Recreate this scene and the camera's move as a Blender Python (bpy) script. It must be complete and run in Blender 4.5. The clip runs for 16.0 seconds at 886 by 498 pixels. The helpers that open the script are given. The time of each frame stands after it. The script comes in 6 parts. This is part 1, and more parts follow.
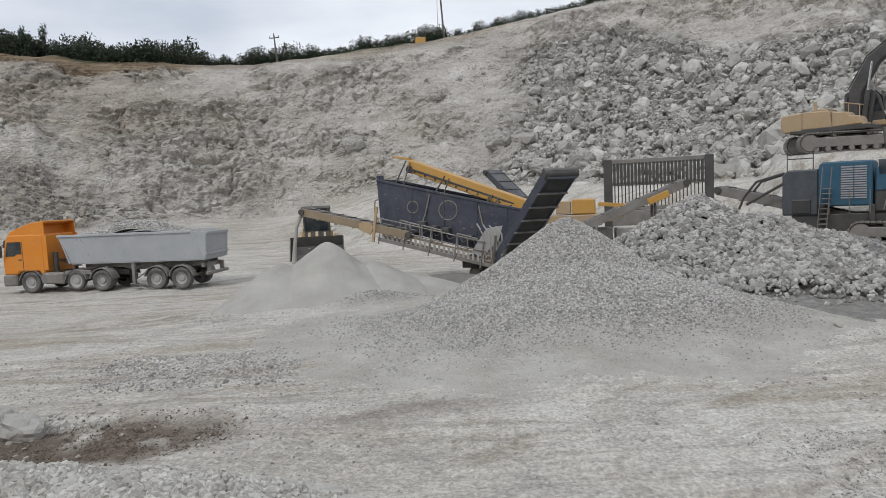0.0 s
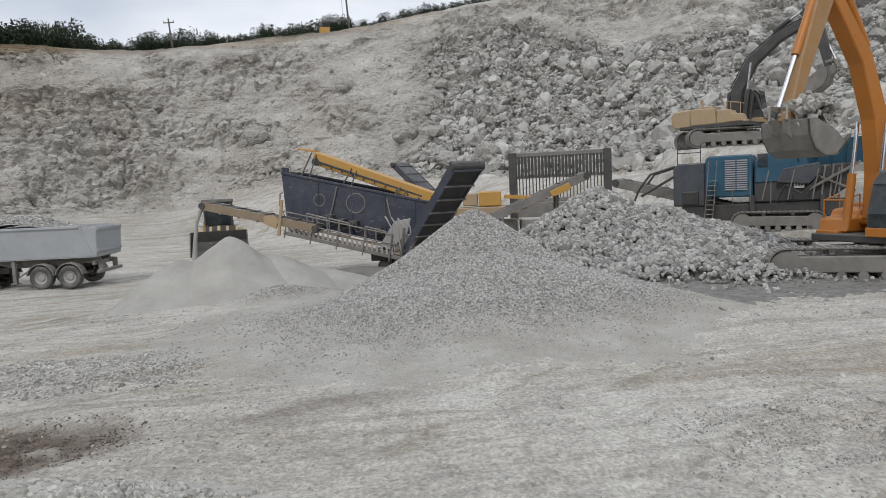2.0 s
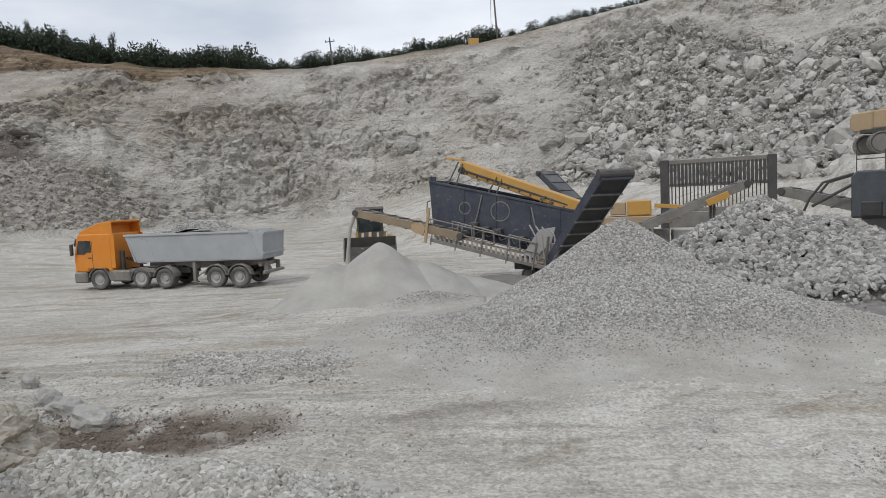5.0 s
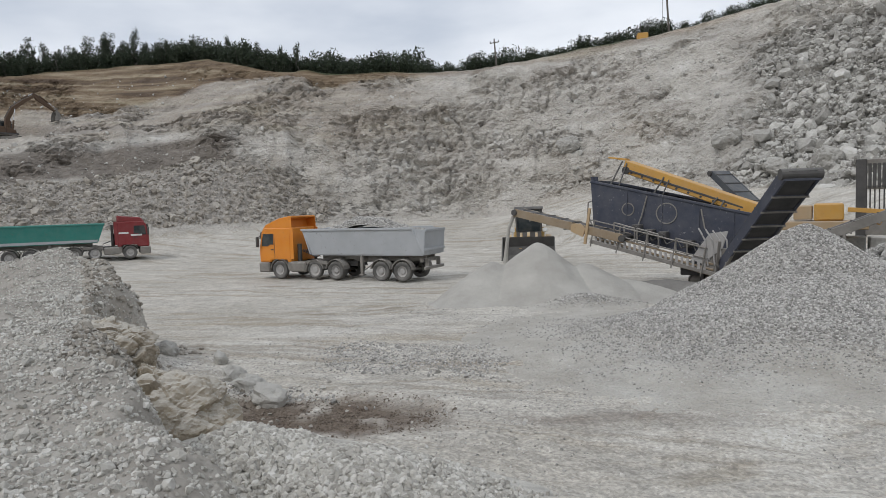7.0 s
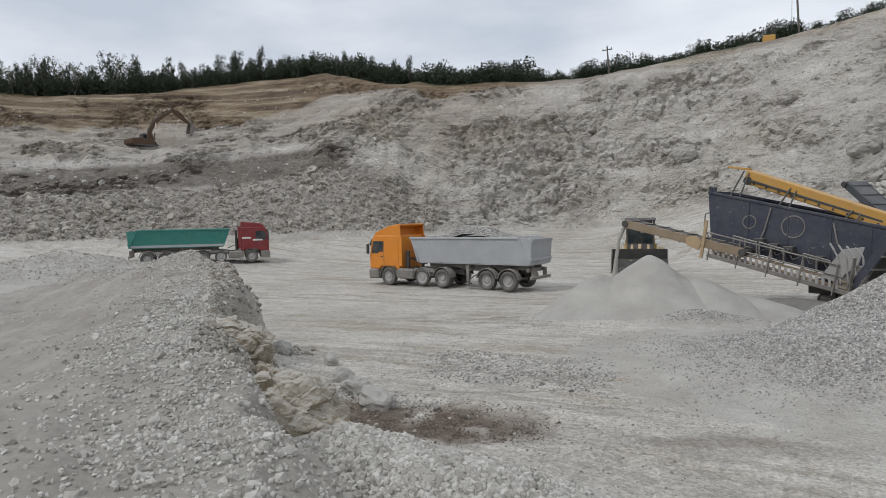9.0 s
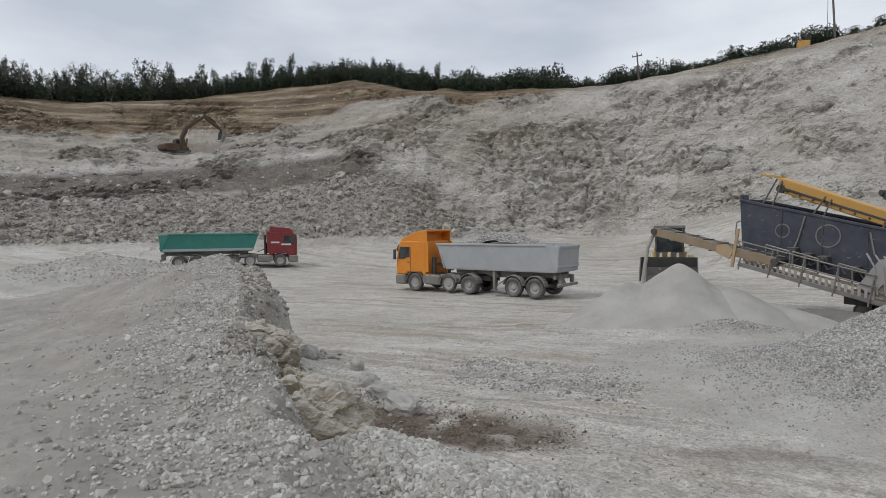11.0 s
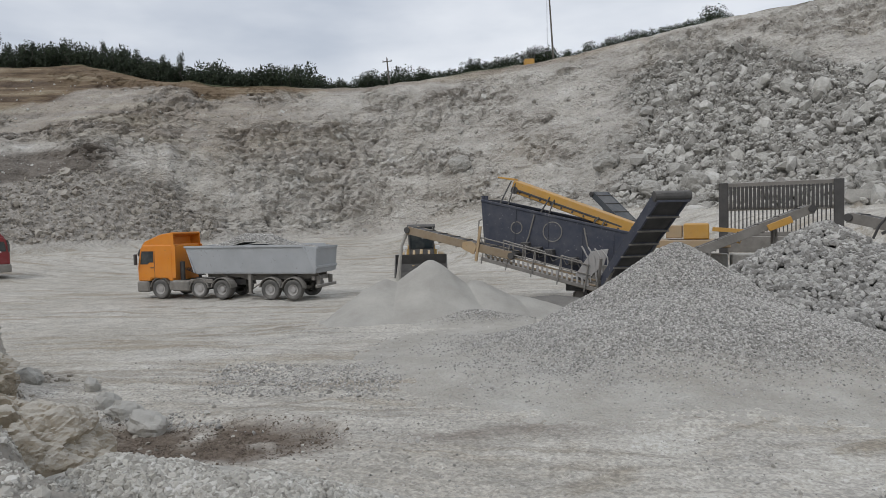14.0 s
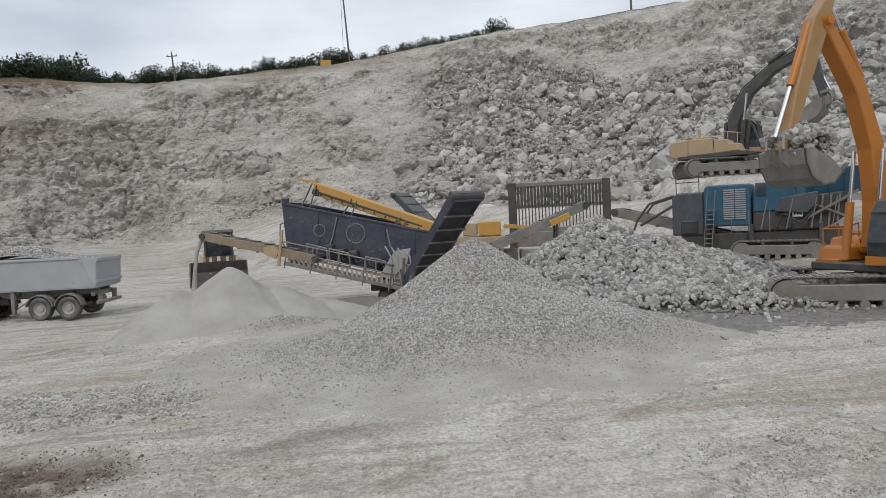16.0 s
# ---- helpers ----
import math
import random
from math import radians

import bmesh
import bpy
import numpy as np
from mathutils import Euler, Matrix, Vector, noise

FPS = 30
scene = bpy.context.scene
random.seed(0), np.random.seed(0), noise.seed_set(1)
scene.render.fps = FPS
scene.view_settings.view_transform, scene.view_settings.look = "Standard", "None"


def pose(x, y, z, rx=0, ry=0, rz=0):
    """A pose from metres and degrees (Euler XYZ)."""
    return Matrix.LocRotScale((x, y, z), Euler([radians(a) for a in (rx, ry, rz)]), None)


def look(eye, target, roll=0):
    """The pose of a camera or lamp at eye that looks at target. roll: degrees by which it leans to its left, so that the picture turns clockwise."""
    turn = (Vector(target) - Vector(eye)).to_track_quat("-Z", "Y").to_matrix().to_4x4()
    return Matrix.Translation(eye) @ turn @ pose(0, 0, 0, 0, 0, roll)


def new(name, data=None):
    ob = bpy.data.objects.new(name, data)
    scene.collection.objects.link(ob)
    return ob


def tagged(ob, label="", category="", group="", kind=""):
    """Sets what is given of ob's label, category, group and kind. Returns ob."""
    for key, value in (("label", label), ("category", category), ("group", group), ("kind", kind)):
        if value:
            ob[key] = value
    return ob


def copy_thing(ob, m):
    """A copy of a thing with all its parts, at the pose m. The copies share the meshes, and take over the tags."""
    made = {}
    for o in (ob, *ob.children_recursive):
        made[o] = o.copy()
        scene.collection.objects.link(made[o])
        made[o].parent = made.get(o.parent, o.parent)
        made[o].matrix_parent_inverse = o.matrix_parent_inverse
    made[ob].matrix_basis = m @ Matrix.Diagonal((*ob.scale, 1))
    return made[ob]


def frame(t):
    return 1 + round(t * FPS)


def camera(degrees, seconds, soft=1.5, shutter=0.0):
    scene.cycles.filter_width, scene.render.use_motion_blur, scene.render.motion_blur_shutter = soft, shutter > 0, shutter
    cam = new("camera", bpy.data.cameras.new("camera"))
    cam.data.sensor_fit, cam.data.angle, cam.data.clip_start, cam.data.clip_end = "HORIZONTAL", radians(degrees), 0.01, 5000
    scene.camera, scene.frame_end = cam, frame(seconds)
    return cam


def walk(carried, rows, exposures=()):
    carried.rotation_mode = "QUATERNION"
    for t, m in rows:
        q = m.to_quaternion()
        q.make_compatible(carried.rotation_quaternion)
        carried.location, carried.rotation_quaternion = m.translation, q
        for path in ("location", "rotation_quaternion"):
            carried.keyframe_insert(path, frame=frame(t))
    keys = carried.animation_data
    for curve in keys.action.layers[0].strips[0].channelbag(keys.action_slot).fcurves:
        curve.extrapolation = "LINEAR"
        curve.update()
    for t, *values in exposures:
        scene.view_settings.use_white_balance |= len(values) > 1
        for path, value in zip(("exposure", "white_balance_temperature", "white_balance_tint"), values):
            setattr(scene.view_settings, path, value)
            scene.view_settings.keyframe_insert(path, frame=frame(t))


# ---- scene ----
cam = camera(67.86, 16.0, soft=0.6)
EYE = 4.0
ROWS = [
    (0.0, 85.50, 2.50, 0.00), (0.5, 85.20, 2.66, -2.79), (1.0, 84.66, 2.72, -4.44), (1.5, 84.25, 2.77, -6.02),
    (2.0, 84.51, 2.59, -7.98), (2.5, 84.94, 2.17, -8.83), (3.0, 85.26, 2.02, -9.20), (3.5, 85.07, 2.46, -8.36),
    (4.0, 85.06, 2.80, -4.50), (4.5, 85.35, 2.94, 0.37), (5.0, 85.79, 2.46, 4.53), (5.2, 85.89, 2.39, 6.34),
    (7.3, 86.09, 1.80, 19.91), (7.5, 86.02, 1.88, 20.98), (8.0, 86.49, 1.63, 23.57), (8.5, 86.84, 1.48, 25.71),
    (9.0, 87.30, 1.01, 27.59), (9.5, 87.68, 0.64, 28.74), (9.7, 87.85, 0.62, 29.17), (11.8, 87.84, 0.57, 29.97),
    (12.0, 87.94, 0.76, 28.72), (12.5, 87.91, 0.73, 24.84), (13.0, 88.11, 0.63, 20.79), (13.5, 87.99, 0.81, 14.93),
    (14.0, 87.54, 1.26, 9.02), (14.5, 87.55, 1.52, 4.94), (15.0, 87.45, 1.50, -0.06), (15.5, 87.32, 2.03, -3.98),
    (16.0, 87.10, 2.77, -8.00),
]
walk(cam, [(t, pose(0.03, -0.04, EYE, rx, ry, rz)) for t, rx, ry, rz in ROWS], [(0.0, 0.0), (4.0, 0.0), (7.5, -0.03), (9.5, -0.1), (12.0, -0.2), (13.5, -0.17), (14.5, -0.14), (16.0, -0.05)])

# ---- sky and light ----
SUN_TURN, SUN_UP = radians(205), radians(48)
world = bpy.data.worlds.new("overcast_sky")
scene.world = world
world.use_nodes = True
wn, wl = world.node_tree.nodes, world.node_tree.links
wn.clear()
w_out, w_bg = wn.new("ShaderNodeOutputWorld"), wn.new("ShaderNodeBackground")
w_sky, w_mix, w_noise = wn.new("ShaderNodeTexSky"), wn.new("ShaderNodeMix"), wn.new("ShaderNodeTexNoise")
w_ramp, w_co, w_map = wn.new("ShaderNodeValToRGB"), wn.new("ShaderNodeTexCoord"), wn.new("ShaderNodeMapping")
w_sky.sky_type, w_sky.sun_disc = "NISHITA", False
w_sky.sun_elevation, w_sky.sun_rotation = SUN_UP, SUN_TURN
w_sky.air_density, w_sky.dust_density, w_sky.ozone_density = 1.0, 3.0, 1.0
w_mix.data_type = "RGBA"
w_mix.inputs["Factor"].default_value = 0.88
w_map.inputs["Scale"].default_value = (1.0, 1.0, 3.0)
w_noise.inputs["Scale"].default_value, w_noise.inputs["Detail"].default_value = 2.2, 5
w_ramp.color_ramp.elements[0].color = (5.45, 5.95, 6.8, 1)
w_ramp.color_ramp.elements[1].color = (8.9, 9.2, 9.7, 1)
w_ramp.color_ramp.elements[0].position, w_ramp.color_ramp.elements[1].position = 0.36, 0.66
wl.new(w_co.outputs["Generated"], w_map.inputs["Vector"])
wl.new(w_map.outputs["Vector"], w_noise.inputs["Vector"])
wl.new(w_noise.outputs["Fac"], w_ramp.inputs["Fac"])
wl.new(w_sky.outputs["Color"], w_mix.inputs["A"])
wl.new(w_ramp.outputs["Color"], w_mix.inputs["B"])
wl.new(w_mix.outputs["Result"], w_bg.inputs["Color"])
w_bg.inputs["Strength"].default_value = 0.112
wl.new(w_bg.outputs["Background"], w_out.inputs["Surface"])
sun = new("sun", bpy.data.lights.new("sun", "SUN"))
sun.data.energy, sun.data.angle, sun.data.color = 0.85, radians(14), (1.0, 0.98, 0.965)
sun.matrix_basis = look((0, 0, 80), (80 * math.sin(SUN_TURN) * -1, 80 * math.cos(SUN_TURN) * -1, 80 - 80 * math.tan(SUN_UP)))


# ---- materials ----
class Shade:
    """A node material in the making: a principled surface and short calls for its textures."""

    def __init__(self, name, rough=0.9, metal=0.0):
        self.mat = bpy.data.materials.new(name)
        self.mat.use_nodes = True
        self.n, self.l = self.mat.node_tree.nodes, self.mat.node_tree.links
        self.bsdf = self.n["Principled BSDF"]
        self.bsdf.inputs["Roughness"].default_value, self.bsdf.inputs["Metallic"].default_value = rough, metal
        self.co = self.n.new("ShaderNodeTexCoord").outputs["Object"]
        self.height = None

    def space(self, scale, turn=(0, 0, 0)):
        m = self.n.new("ShaderNodeMapping")
        m.inputs["Scale"].default_value, m.inputs["Rotation"].default_value = scale, turn
        self.l.new(self.co, m.inputs["Vector"])
        return m.outputs["Vector"]

    def noise(self, scale, detail=4, rough=0.55, at=None, warp=0.0):
        t = self.n.new("ShaderNodeTexNoise")
        t.inputs["Scale"].default_value, t.inputs["Detail"].default_value = scale, detail
        t.inputs["Roughness"].default_value, t.inputs["Distortion"].default_value = rough, warp
        self.l.new(at or self.co, t.inputs["Vector"])
        return t.outputs["Fac"]

    def cells(self, scale, feature="F1", out="Distance", at=None):
        t = self.n.new("ShaderNodeTexVoronoi")
        t.feature = feature
        t.inputs["Scale"].default_value = scale
        self.l.new(at or self.co, t.inputs["Vector"])
        return t.outputs[out]

    def ramp(self, fac, *stops):
        r = self.n.new("ShaderNodeValToRGB")
        e = r.color_ramp.elements
        while len(e) < len(stops):
            e.new(0.5)
        for k, (p, c) in enumerate(stops):
            e[k].position = p
            e[k].color = (*c, 1) if isinstance(c, tuple) else (c, c, c, 1)
        self.l.new(fac, r.inputs["Fac"])
        return r.outputs["Color"]

    def mix(self, fac, a, b, how="MIX"):
        m = self.n.new("ShaderNodeMix")
        m.data_type, m.blend_type = "RGBA", how
        for key, v in (("Factor", fac), ("A", a), ("B", b)):
            if isinstance(v, (int, float)):
                m.inputs[key].default_value = v if key == "Factor" else (v, v, v, 1)
            elif isinstance(v, tuple):
                m.inputs[key].default_value = (*v, 1)
            else:
                self.l.new(v, m.inputs[key])
        return m.outputs["Result"]

    def math(self, how, a, b):
        m = self.n.new("ShaderNodeMath")
        m.operation = how
        for k, v in enumerate((a, b)):
            if isinstance(v, (int, float)):
                m.inputs[k].default_value = v
            else:
                self.l.new(v, m.inputs[k])
        return m.outputs["Value"]

    def axis(self, k):
        s = self.n.new("ShaderNodeSeparateXYZ")
        self.l.new(self.co, s.inputs["Vector"])
        return s.outputs[k]

    def attr(self, name, out="Fac"):
        a = self.n.new("ShaderNodeAttribute")
        a.attribute_name = name
        return a.outputs[out]

    def up(self):
        g = self.n.new("ShaderNodeNewGeometry")
        s = self.n.new("ShaderNodeSeparateXYZ")
        self.l.new(g.outputs["Normal"], s.inputs["Vector"])
        return s.outputs["Z"]

    def island(self):
        return self.n.new("ShaderNodeNewGeometry").outputs["Random Per Island"]

    def bump(self, fac, distance, strength=1.0):
        b = self.n.new("ShaderNodeBump")
        b.inputs["Distance"].default_value, b.inputs["Strength"].default_value = distance, strength
        self.l.new(fac, b.inputs["Height"])
        if self.height:
            self.l.new(self.height, b.inputs["Normal"])
        self.height = b.outputs["Normal"]
        self.l.new(self.height, self.bsdf.inputs["Normal"])

    def paint(self, colour):
        if isinstance(colour, tuple):
            self.bsdf.inputs["Base Color"].default_value = (*colour, 1)
        else:
            self.l.new(colour, self.bsdf.inputs["Base Color"])
        return self

    def rough(self, fac):
        self.l.new(fac, self.bsdf.inputs["Roughness"])


def ground_material():
    s = Shade("quarry_ground", 0.95)
    wide, mid, fine = s.noise(0.07, 5), s.noise(0.9, 6, 0.6), s.noise(14, 4, 0.65)
    floor = s.ramp(wide, (0.3, (0.39, 0.362, 0.312)), (0.5, (0.50, 0.475, 0.425)), (0.7, (0.58, 0.56, 0.515)))
    floor = s.mix(0.55, floor, s.ramp(mid, (0.3, 0.36), (0.7, 0.64)), "OVERLAY")
    lane = s.noise(0.5, 5, 0.6, s.space((0.18, 1.6, 1), (0, 0, radians(-14))), 0.6)
    floor = s.mix(s.ramp(lane, (0.52, 0.0), (0.66, 0.75)), floor, (0.32, 0.27, 0.20))
    lane3 = s.noise(0.55, 6, 0.65, s.space((0.10, 1.9, 1), (0, 0, radians(-30))), 0.9)
    floor = s.mix(s.ramp(lane3, (0.54, 0.0), (0.64, 0.55)), floor, (0.30, 0.265, 0.215))
    blot = s.noise(0.45, 6, 0.7, None, 1.2)
    floor = s.mix(s.ramp(blot, (0.58, 0.0), (0.70, 0.5)), floor, (0.30, 0.255, 0.195))
    far = s.n.new("ShaderNodeVectorMath")
    far.operation = "DISTANCE"
    s.l.new(s.co, far.inputs[0])
    far.inputs[1].default_value = (-34.0, 62.0, 0.0)
    turn = s.n.new("ShaderNodeCombineXYZ")
    s.l.new(far.outputs["Value"], turn.inputs["X"])
    bend = s.math("MULTIPLY", s.noise(0.25, 3), 3.0)
    s.l.new(bend, turn.inputs["Y"])
    tracks = s.noise(1.15, 5, 0.6, turn.outputs["Vector"])
    floor = s.mix(s.math("MULTIPLY", s.ramp(tracks, (0.53, 0.0), (0.62, 0.8)), s.ramp(s.noise(0.11, 4), (0.42, 0.0), (0.6, 1.0))), floor, (0.29, 0.25, 0.19))
    rut = s.noise(2.6, 5, 0.6, s.space((0.16, 2.4, 1), (0, 0, radians(-22))), 0.5)
    floor = s.mix(0.2, floor, s.ramp(rut, (0.35, 0.3), (0.65, 0.7)), "OVERLAY")
    lane2 = s.noise(0.8, 4, 0.6, s.space((0.2, 2.2, 1), (0, 0, radians(12))), 0.4)
    floor = s.mix(s.ramp(lane2, (0.58, 0.0), (0.75, 0.45)), floor, (0.60, 0.58, 0.53))
    floor = s.mix(0.5, floor, s.ramp(fine, (0.3, 0.25), (0.7, 0.75)), "OVERLAY")
    pebble = s.cells(26, "F1", "Color")
    floor = s.mix(0.38, floor, s.ramp(pebble, (0.15, 0.25), (0.9, 0.75)), "OVERLAY")
    grit = s.noise(4.5, 8, 0.72)
    floor = s.mix(0.3, floor, s.ramp(grit, (0.36, 0.30), (0.64, 0.70)), "OVERLAY")
    earth = s.ramp(s.noise(1.3, 6, 0.65), (0.3, (0.27, 0.25, 0.22)), (0.55, (0.36, 0.335, 0.295)), (0.75, (0.44, 0.42, 0.38)))
    floor = s.mix(s.attr("ramp"), floor, earth)
    # rock face: pale limestone, ochre beds near the top, grey dust
    beds = s.noise(0.35, 6, 0.6, s.space((0.25, 0.25, 1.6)), 0.8)
    rock = s.ramp(beds, (0.3, (0.29, 0.264, 0.232)), (0.44, (0.41, 0.385, 0.347)), (0.56, (0.51, 0.485, 0.443)), (0.72, (0.63, 0.61, 0.57)))
    stain = s.noise(0.12, 5, 0.6, s.space((1, 1, 0.5)))
    rock = s.mix(s.ramp(stain, (0.52, 0.0), (0.70, 0.45)), rock, (0.36, 0.315, 0.25))
    rock = s.mix(0.5, rock, s.ramp(s.noise(3.2, 8, 0.72), (0.34, 0.27), (0.66, 0.72)), "OVERLAY")
    drape = s.noise(0.42, 6, 0.6, s.space((1.0, 1.0, 0.22), (0, radians(12), 0)), 0.6)
    dusty = s.math("MULTIPLY", s.ramp(drape, (0.42, 0.0), (0.58, 0.85)), s.ramp(s.up(), (0.05, 0.25), (0.55, 1.0)))
    rock = s.mix(dusty, rock, s.ramp(s.noise(0.8, 5, 0.6), (0.35, (0.41, 0.383, 0.338)), (0.65, (0.50, 0.475, 0.43))))
    soil = s.ramp(s.noise(0.5, 5, 0.6, s.space((0.12, 0.12, 1.8)), 0.7), (0.35, (0.10, 0.07, 0.048)), (0.5, (0.21, 0.155, 0.10)), (0.66, (0.40, 0.345, 0.25)))
    rock = s.mix(s.attr("soil"), rock, soil)
    scree = s.ramp(s.noise(1.3, 6, 0.7), (0.3, (0.255, 0.23, 0.20)), (0.55, (0.385, 0.358, 0.318)), (0.7, (0.50, 0.475, 0.435)))
    rock = s.mix(s.attr("scree"), rock, scree)
    rock = s.mix(s.attr("rubble"), rock, s.ramp(s.noise(1.1, 6, 0.7), (0.3, (0.29, 0.275, 0.248)), (0.7, (0.47, 0.458, 0.425))))
    tone = s.cells(0.75, "F1", "Color", s.space((1, 1, 1.3)))
    rock = s.mix(0.2, rock, s.ramp(tone, (0.1, 0.32), (0.9, 0.68)), "OVERLAY")
    rock = s.mix(s.attr("weathered"), rock, s.ramp(s.noise(0.9, 6, 0.7), (0.3, (0.11, 0.092, 0.075)), (0.6, (0.20, 0.175, 0.148)), (0.78, (0.34, 0.31, 0.27))))
    colour = s.mix(s.attr("cliff"), floor, rock)
    colour = s.mix(s.attr("brown"), colour, s.ramp(s.noise(9, 5, 0.6), (0.35, (0.10, 0.076, 0.058)), (0.6, (0.18, 0.142, 0.108)), (0.78, (0.30, 0.26, 0.215))))
    grass = s.ramp(s.noise(1.4, 5), (0.35, (0.035, 0.045, 0.02)), (0.65, (0.085, 0.095, 0.04)))
    colour = s.mix(s.attr("grass"), colour, grass)
    s.paint(colour)
    crag = s.math("MULTIPLY", s.attr("cliff"), s.cells(1.1, "DISTANCE_TO_EDGE", at=s.space((1, 1, 1.5))))
    s.bump(s.math("MINIMUM", crag, 0.22), 0.9, 0.3)
    crag = s.math("MULTIPLY", s.attr("cliff"), s.cells(3.2, "F1", at=s.space((1, 1, 1.4))))
    s.bump(crag, 0.30, 0.55)
    s.bump(s.noise(1.6, 8, 0.68), 0.22, 0.5)
    s.bump(s.cells(7.5, at=s.space((1, 1, 1))), 0.06, 0.35)
    s.bump(s.noise(30, 5, 0.7), 0.02, 0.6)
    return s.mat


def stone_material(name, dark, light, scale, dust=0.0):
    s = Shade(name, 0.93)
    c = s.mix(s.island(), dark, light)
    c = s.mix(0.55, c, s.ramp(s.noise(scale, 6, 0.65), (0.3, 0.3), (0.7, 0.7)), "OVERLAY")
    if dust:
        c = s.mix(s.ramp(s.up(), (0.2, 0.0), (0.9, dust)), c, (0.60, 0.58, 0.53))
    s.paint(c)
    s.bump(s.noise(scale * 3, 6, 0.7), 0.06 / scale * 4, 0.7)
    return s.mat


def sand_material(name="stone_dust", dark=(0.34, 0.325, 0.295), light=(0.46, 0.445, 0.405)):
    s = Shade(name, 0.97)
    c = s.ramp(s.noise(0.8, 6, 0.6), (0.3, dark), (0.7, light))
    s.paint(s.mix(0.4, c, s.ramp(s.noise(40, 4, 0.7), (0.3, 0.3), (0.7, 0.7)), "OVERLAY"))
    s.bump(s.noise(3, 6, 0.6, s.space((3, 3, 0.6))), 0.05, 0.5)
    s.bump(s.noise(60, 3, 0.7), 0.01, 0.6)
    return s.mat


def painted(name, colour, dust=0.35, rough=0.5, wear=(0.12, 0.09, 0.07), metal=0.0):
    """Worn machine paint with chips and a coat of pale dust that lies thicker on upward faces."""
    s = Shade(name, rough, metal)
    c = s.mix(0.25, colour, s.ramp(s.noise(1.1, 5), (0.3, 0.35), (0.7, 0.65)), "OVERLAY")
    c = s.mix(s.ramp(s.noise(5.5, 7, 0.7), (0.62, 0.0), (0.7, 0.75)), c, wear)
    cover = s.math("MULTIPLY", s.ramp(s.noise(1.7, 7, 0.7), (0.34, 0.25), (0.66, 1.0)), s.ramp(s.up(), (0.0, dust * 0.75), (0.95, min(1.0, dust * 2.0))))
    c = s.mix(cover, c, (0.45, 0.43, 0.395))
    s.paint(c)
    s.rough(s.ramp(cover, (0.0, rough), (0.5, 0.9)))
    s.bump(s.noise(22, 5, 0.6), 0.006, 0.4)
    return s.mat


def leaf_material(name, dark, light):
    s = Shade(name, 0.75)
    s.paint(s.mix(s.island(), dark, light))
    return s.mat


GROUND = ground_material()
GRAVEL = stone_material("crushed_gravel", (0.235, 0.227, 0.21), (0.60, 0.583, 0.55), 9)
RUBBLE = stone_material("crushed_rubble", (0.36, 0.343, 0.305), (0.66, 0.64, 0.59), 5)
BOULDER = stone_material("limestone_block", (0.29, 0.279, 0.253), (0.56, 0.545, 0.505), 2.2, 0.15)
CLOD = stone_material("dusty_clod", (0.23, 0.205, 0.17), (0.45, 0.415, 0.36), 4, 0.15)
HEAP_ROCK = stone_material("heaped_crushed_rock", (0.22, 0.213, 0.198), (0.54, 0.528, 0.497), 5)
SAND = sand_material()
DARK_DUST = sand_material("dark_stone_dust", (0.16, 0.152, 0.14), (0.24, 0.23, 0.21))

# ---- noise on arrays ----


def lattice(i, j, k, seed):
    h = (i * 374761393 + j * 668265263 + k * 1274126177 + seed * 974711) & 0xFFFFFFFF
    h = ((h ^ (h >> 13)) * 1103515245) & 0xFFFFFFFF
    h = ((h ^ (h >> 16)) * 2654435761) & 0xFFFFFFFF
    return ((h ^ (h >> 15)) & 0xFFFFFF) / float(0xFFFFFF)


def smooth_noise(p, seed=0):
    i = np.floor(p).astype(np.int64)
    f = p - i
    f = f * f * (3 - 2 * f)
    total = 0
    for a in (0, 1):
        for b in (0, 1):
            for c in (0, 1):
                w = (f[:, 0] if a else 1 - f[:, 0]) * (f[:, 1] if b else 1 - f[:, 1]) * (f[:, 2] if c else 1 - f[:, 2])
                total = total + w * lattice(i[:, 0] + a, i[:, 1] + b, i[:, 2] + c, seed)
    return total * 2 - 1


def fractal(p, octaves=4, seed=0, gain=0.5):
    total, amp, size = 0, 1.0, 1.0
    for o in range(octaves):
        total = total + amp * smooth_noise(p * size + 17.3 * o, seed + o)
        amp, size = amp * gain, size * 2.03
    return total


def facets(p, seed=0, tilt=1.0):
    """Broken-rock relief: every cell is a tilted plane of its own height; also gives the distance to the cell's edge."""
    i = np.floor(p).astype(np.int64)
    best = np.full(len(p), 9.0)
    second = np.full(len(p), 9.0)
    value = np.zeros(len(p))
    for a in (-1, 0, 1):
        for b in (-1, 0, 1):
            for c in (-1, 0, 1):
                q = i + np.array((a, b, c))
                h = [lattice(q[:, 0], q[:, 1], q[:, 2], seed + 10 * m) for m in range(7)]
                d = p - q - np.stack(h[:3], 1)
                dist = (d * d).sum(1)
                v = h[3] * 2 - 1 + tilt * ((h[4] - 0.5) * d[:, 0] + (h[5] - 0.5) * d[:, 1] + (h[6] - 0.5) * d[:, 2]) * 2
                near = dist < best
                second = np.where(near, best, np.minimum(second, dist))
                value = np.where(near, v, value)
                best = np.where(near, dist, best)
    return value, np.sqrt(second) - np.sqrt(best)


def step(a, b, x):
    t = np.clip((x - a) / (b - a), 0, 1)
    return t * t * (3 - 2 * t)


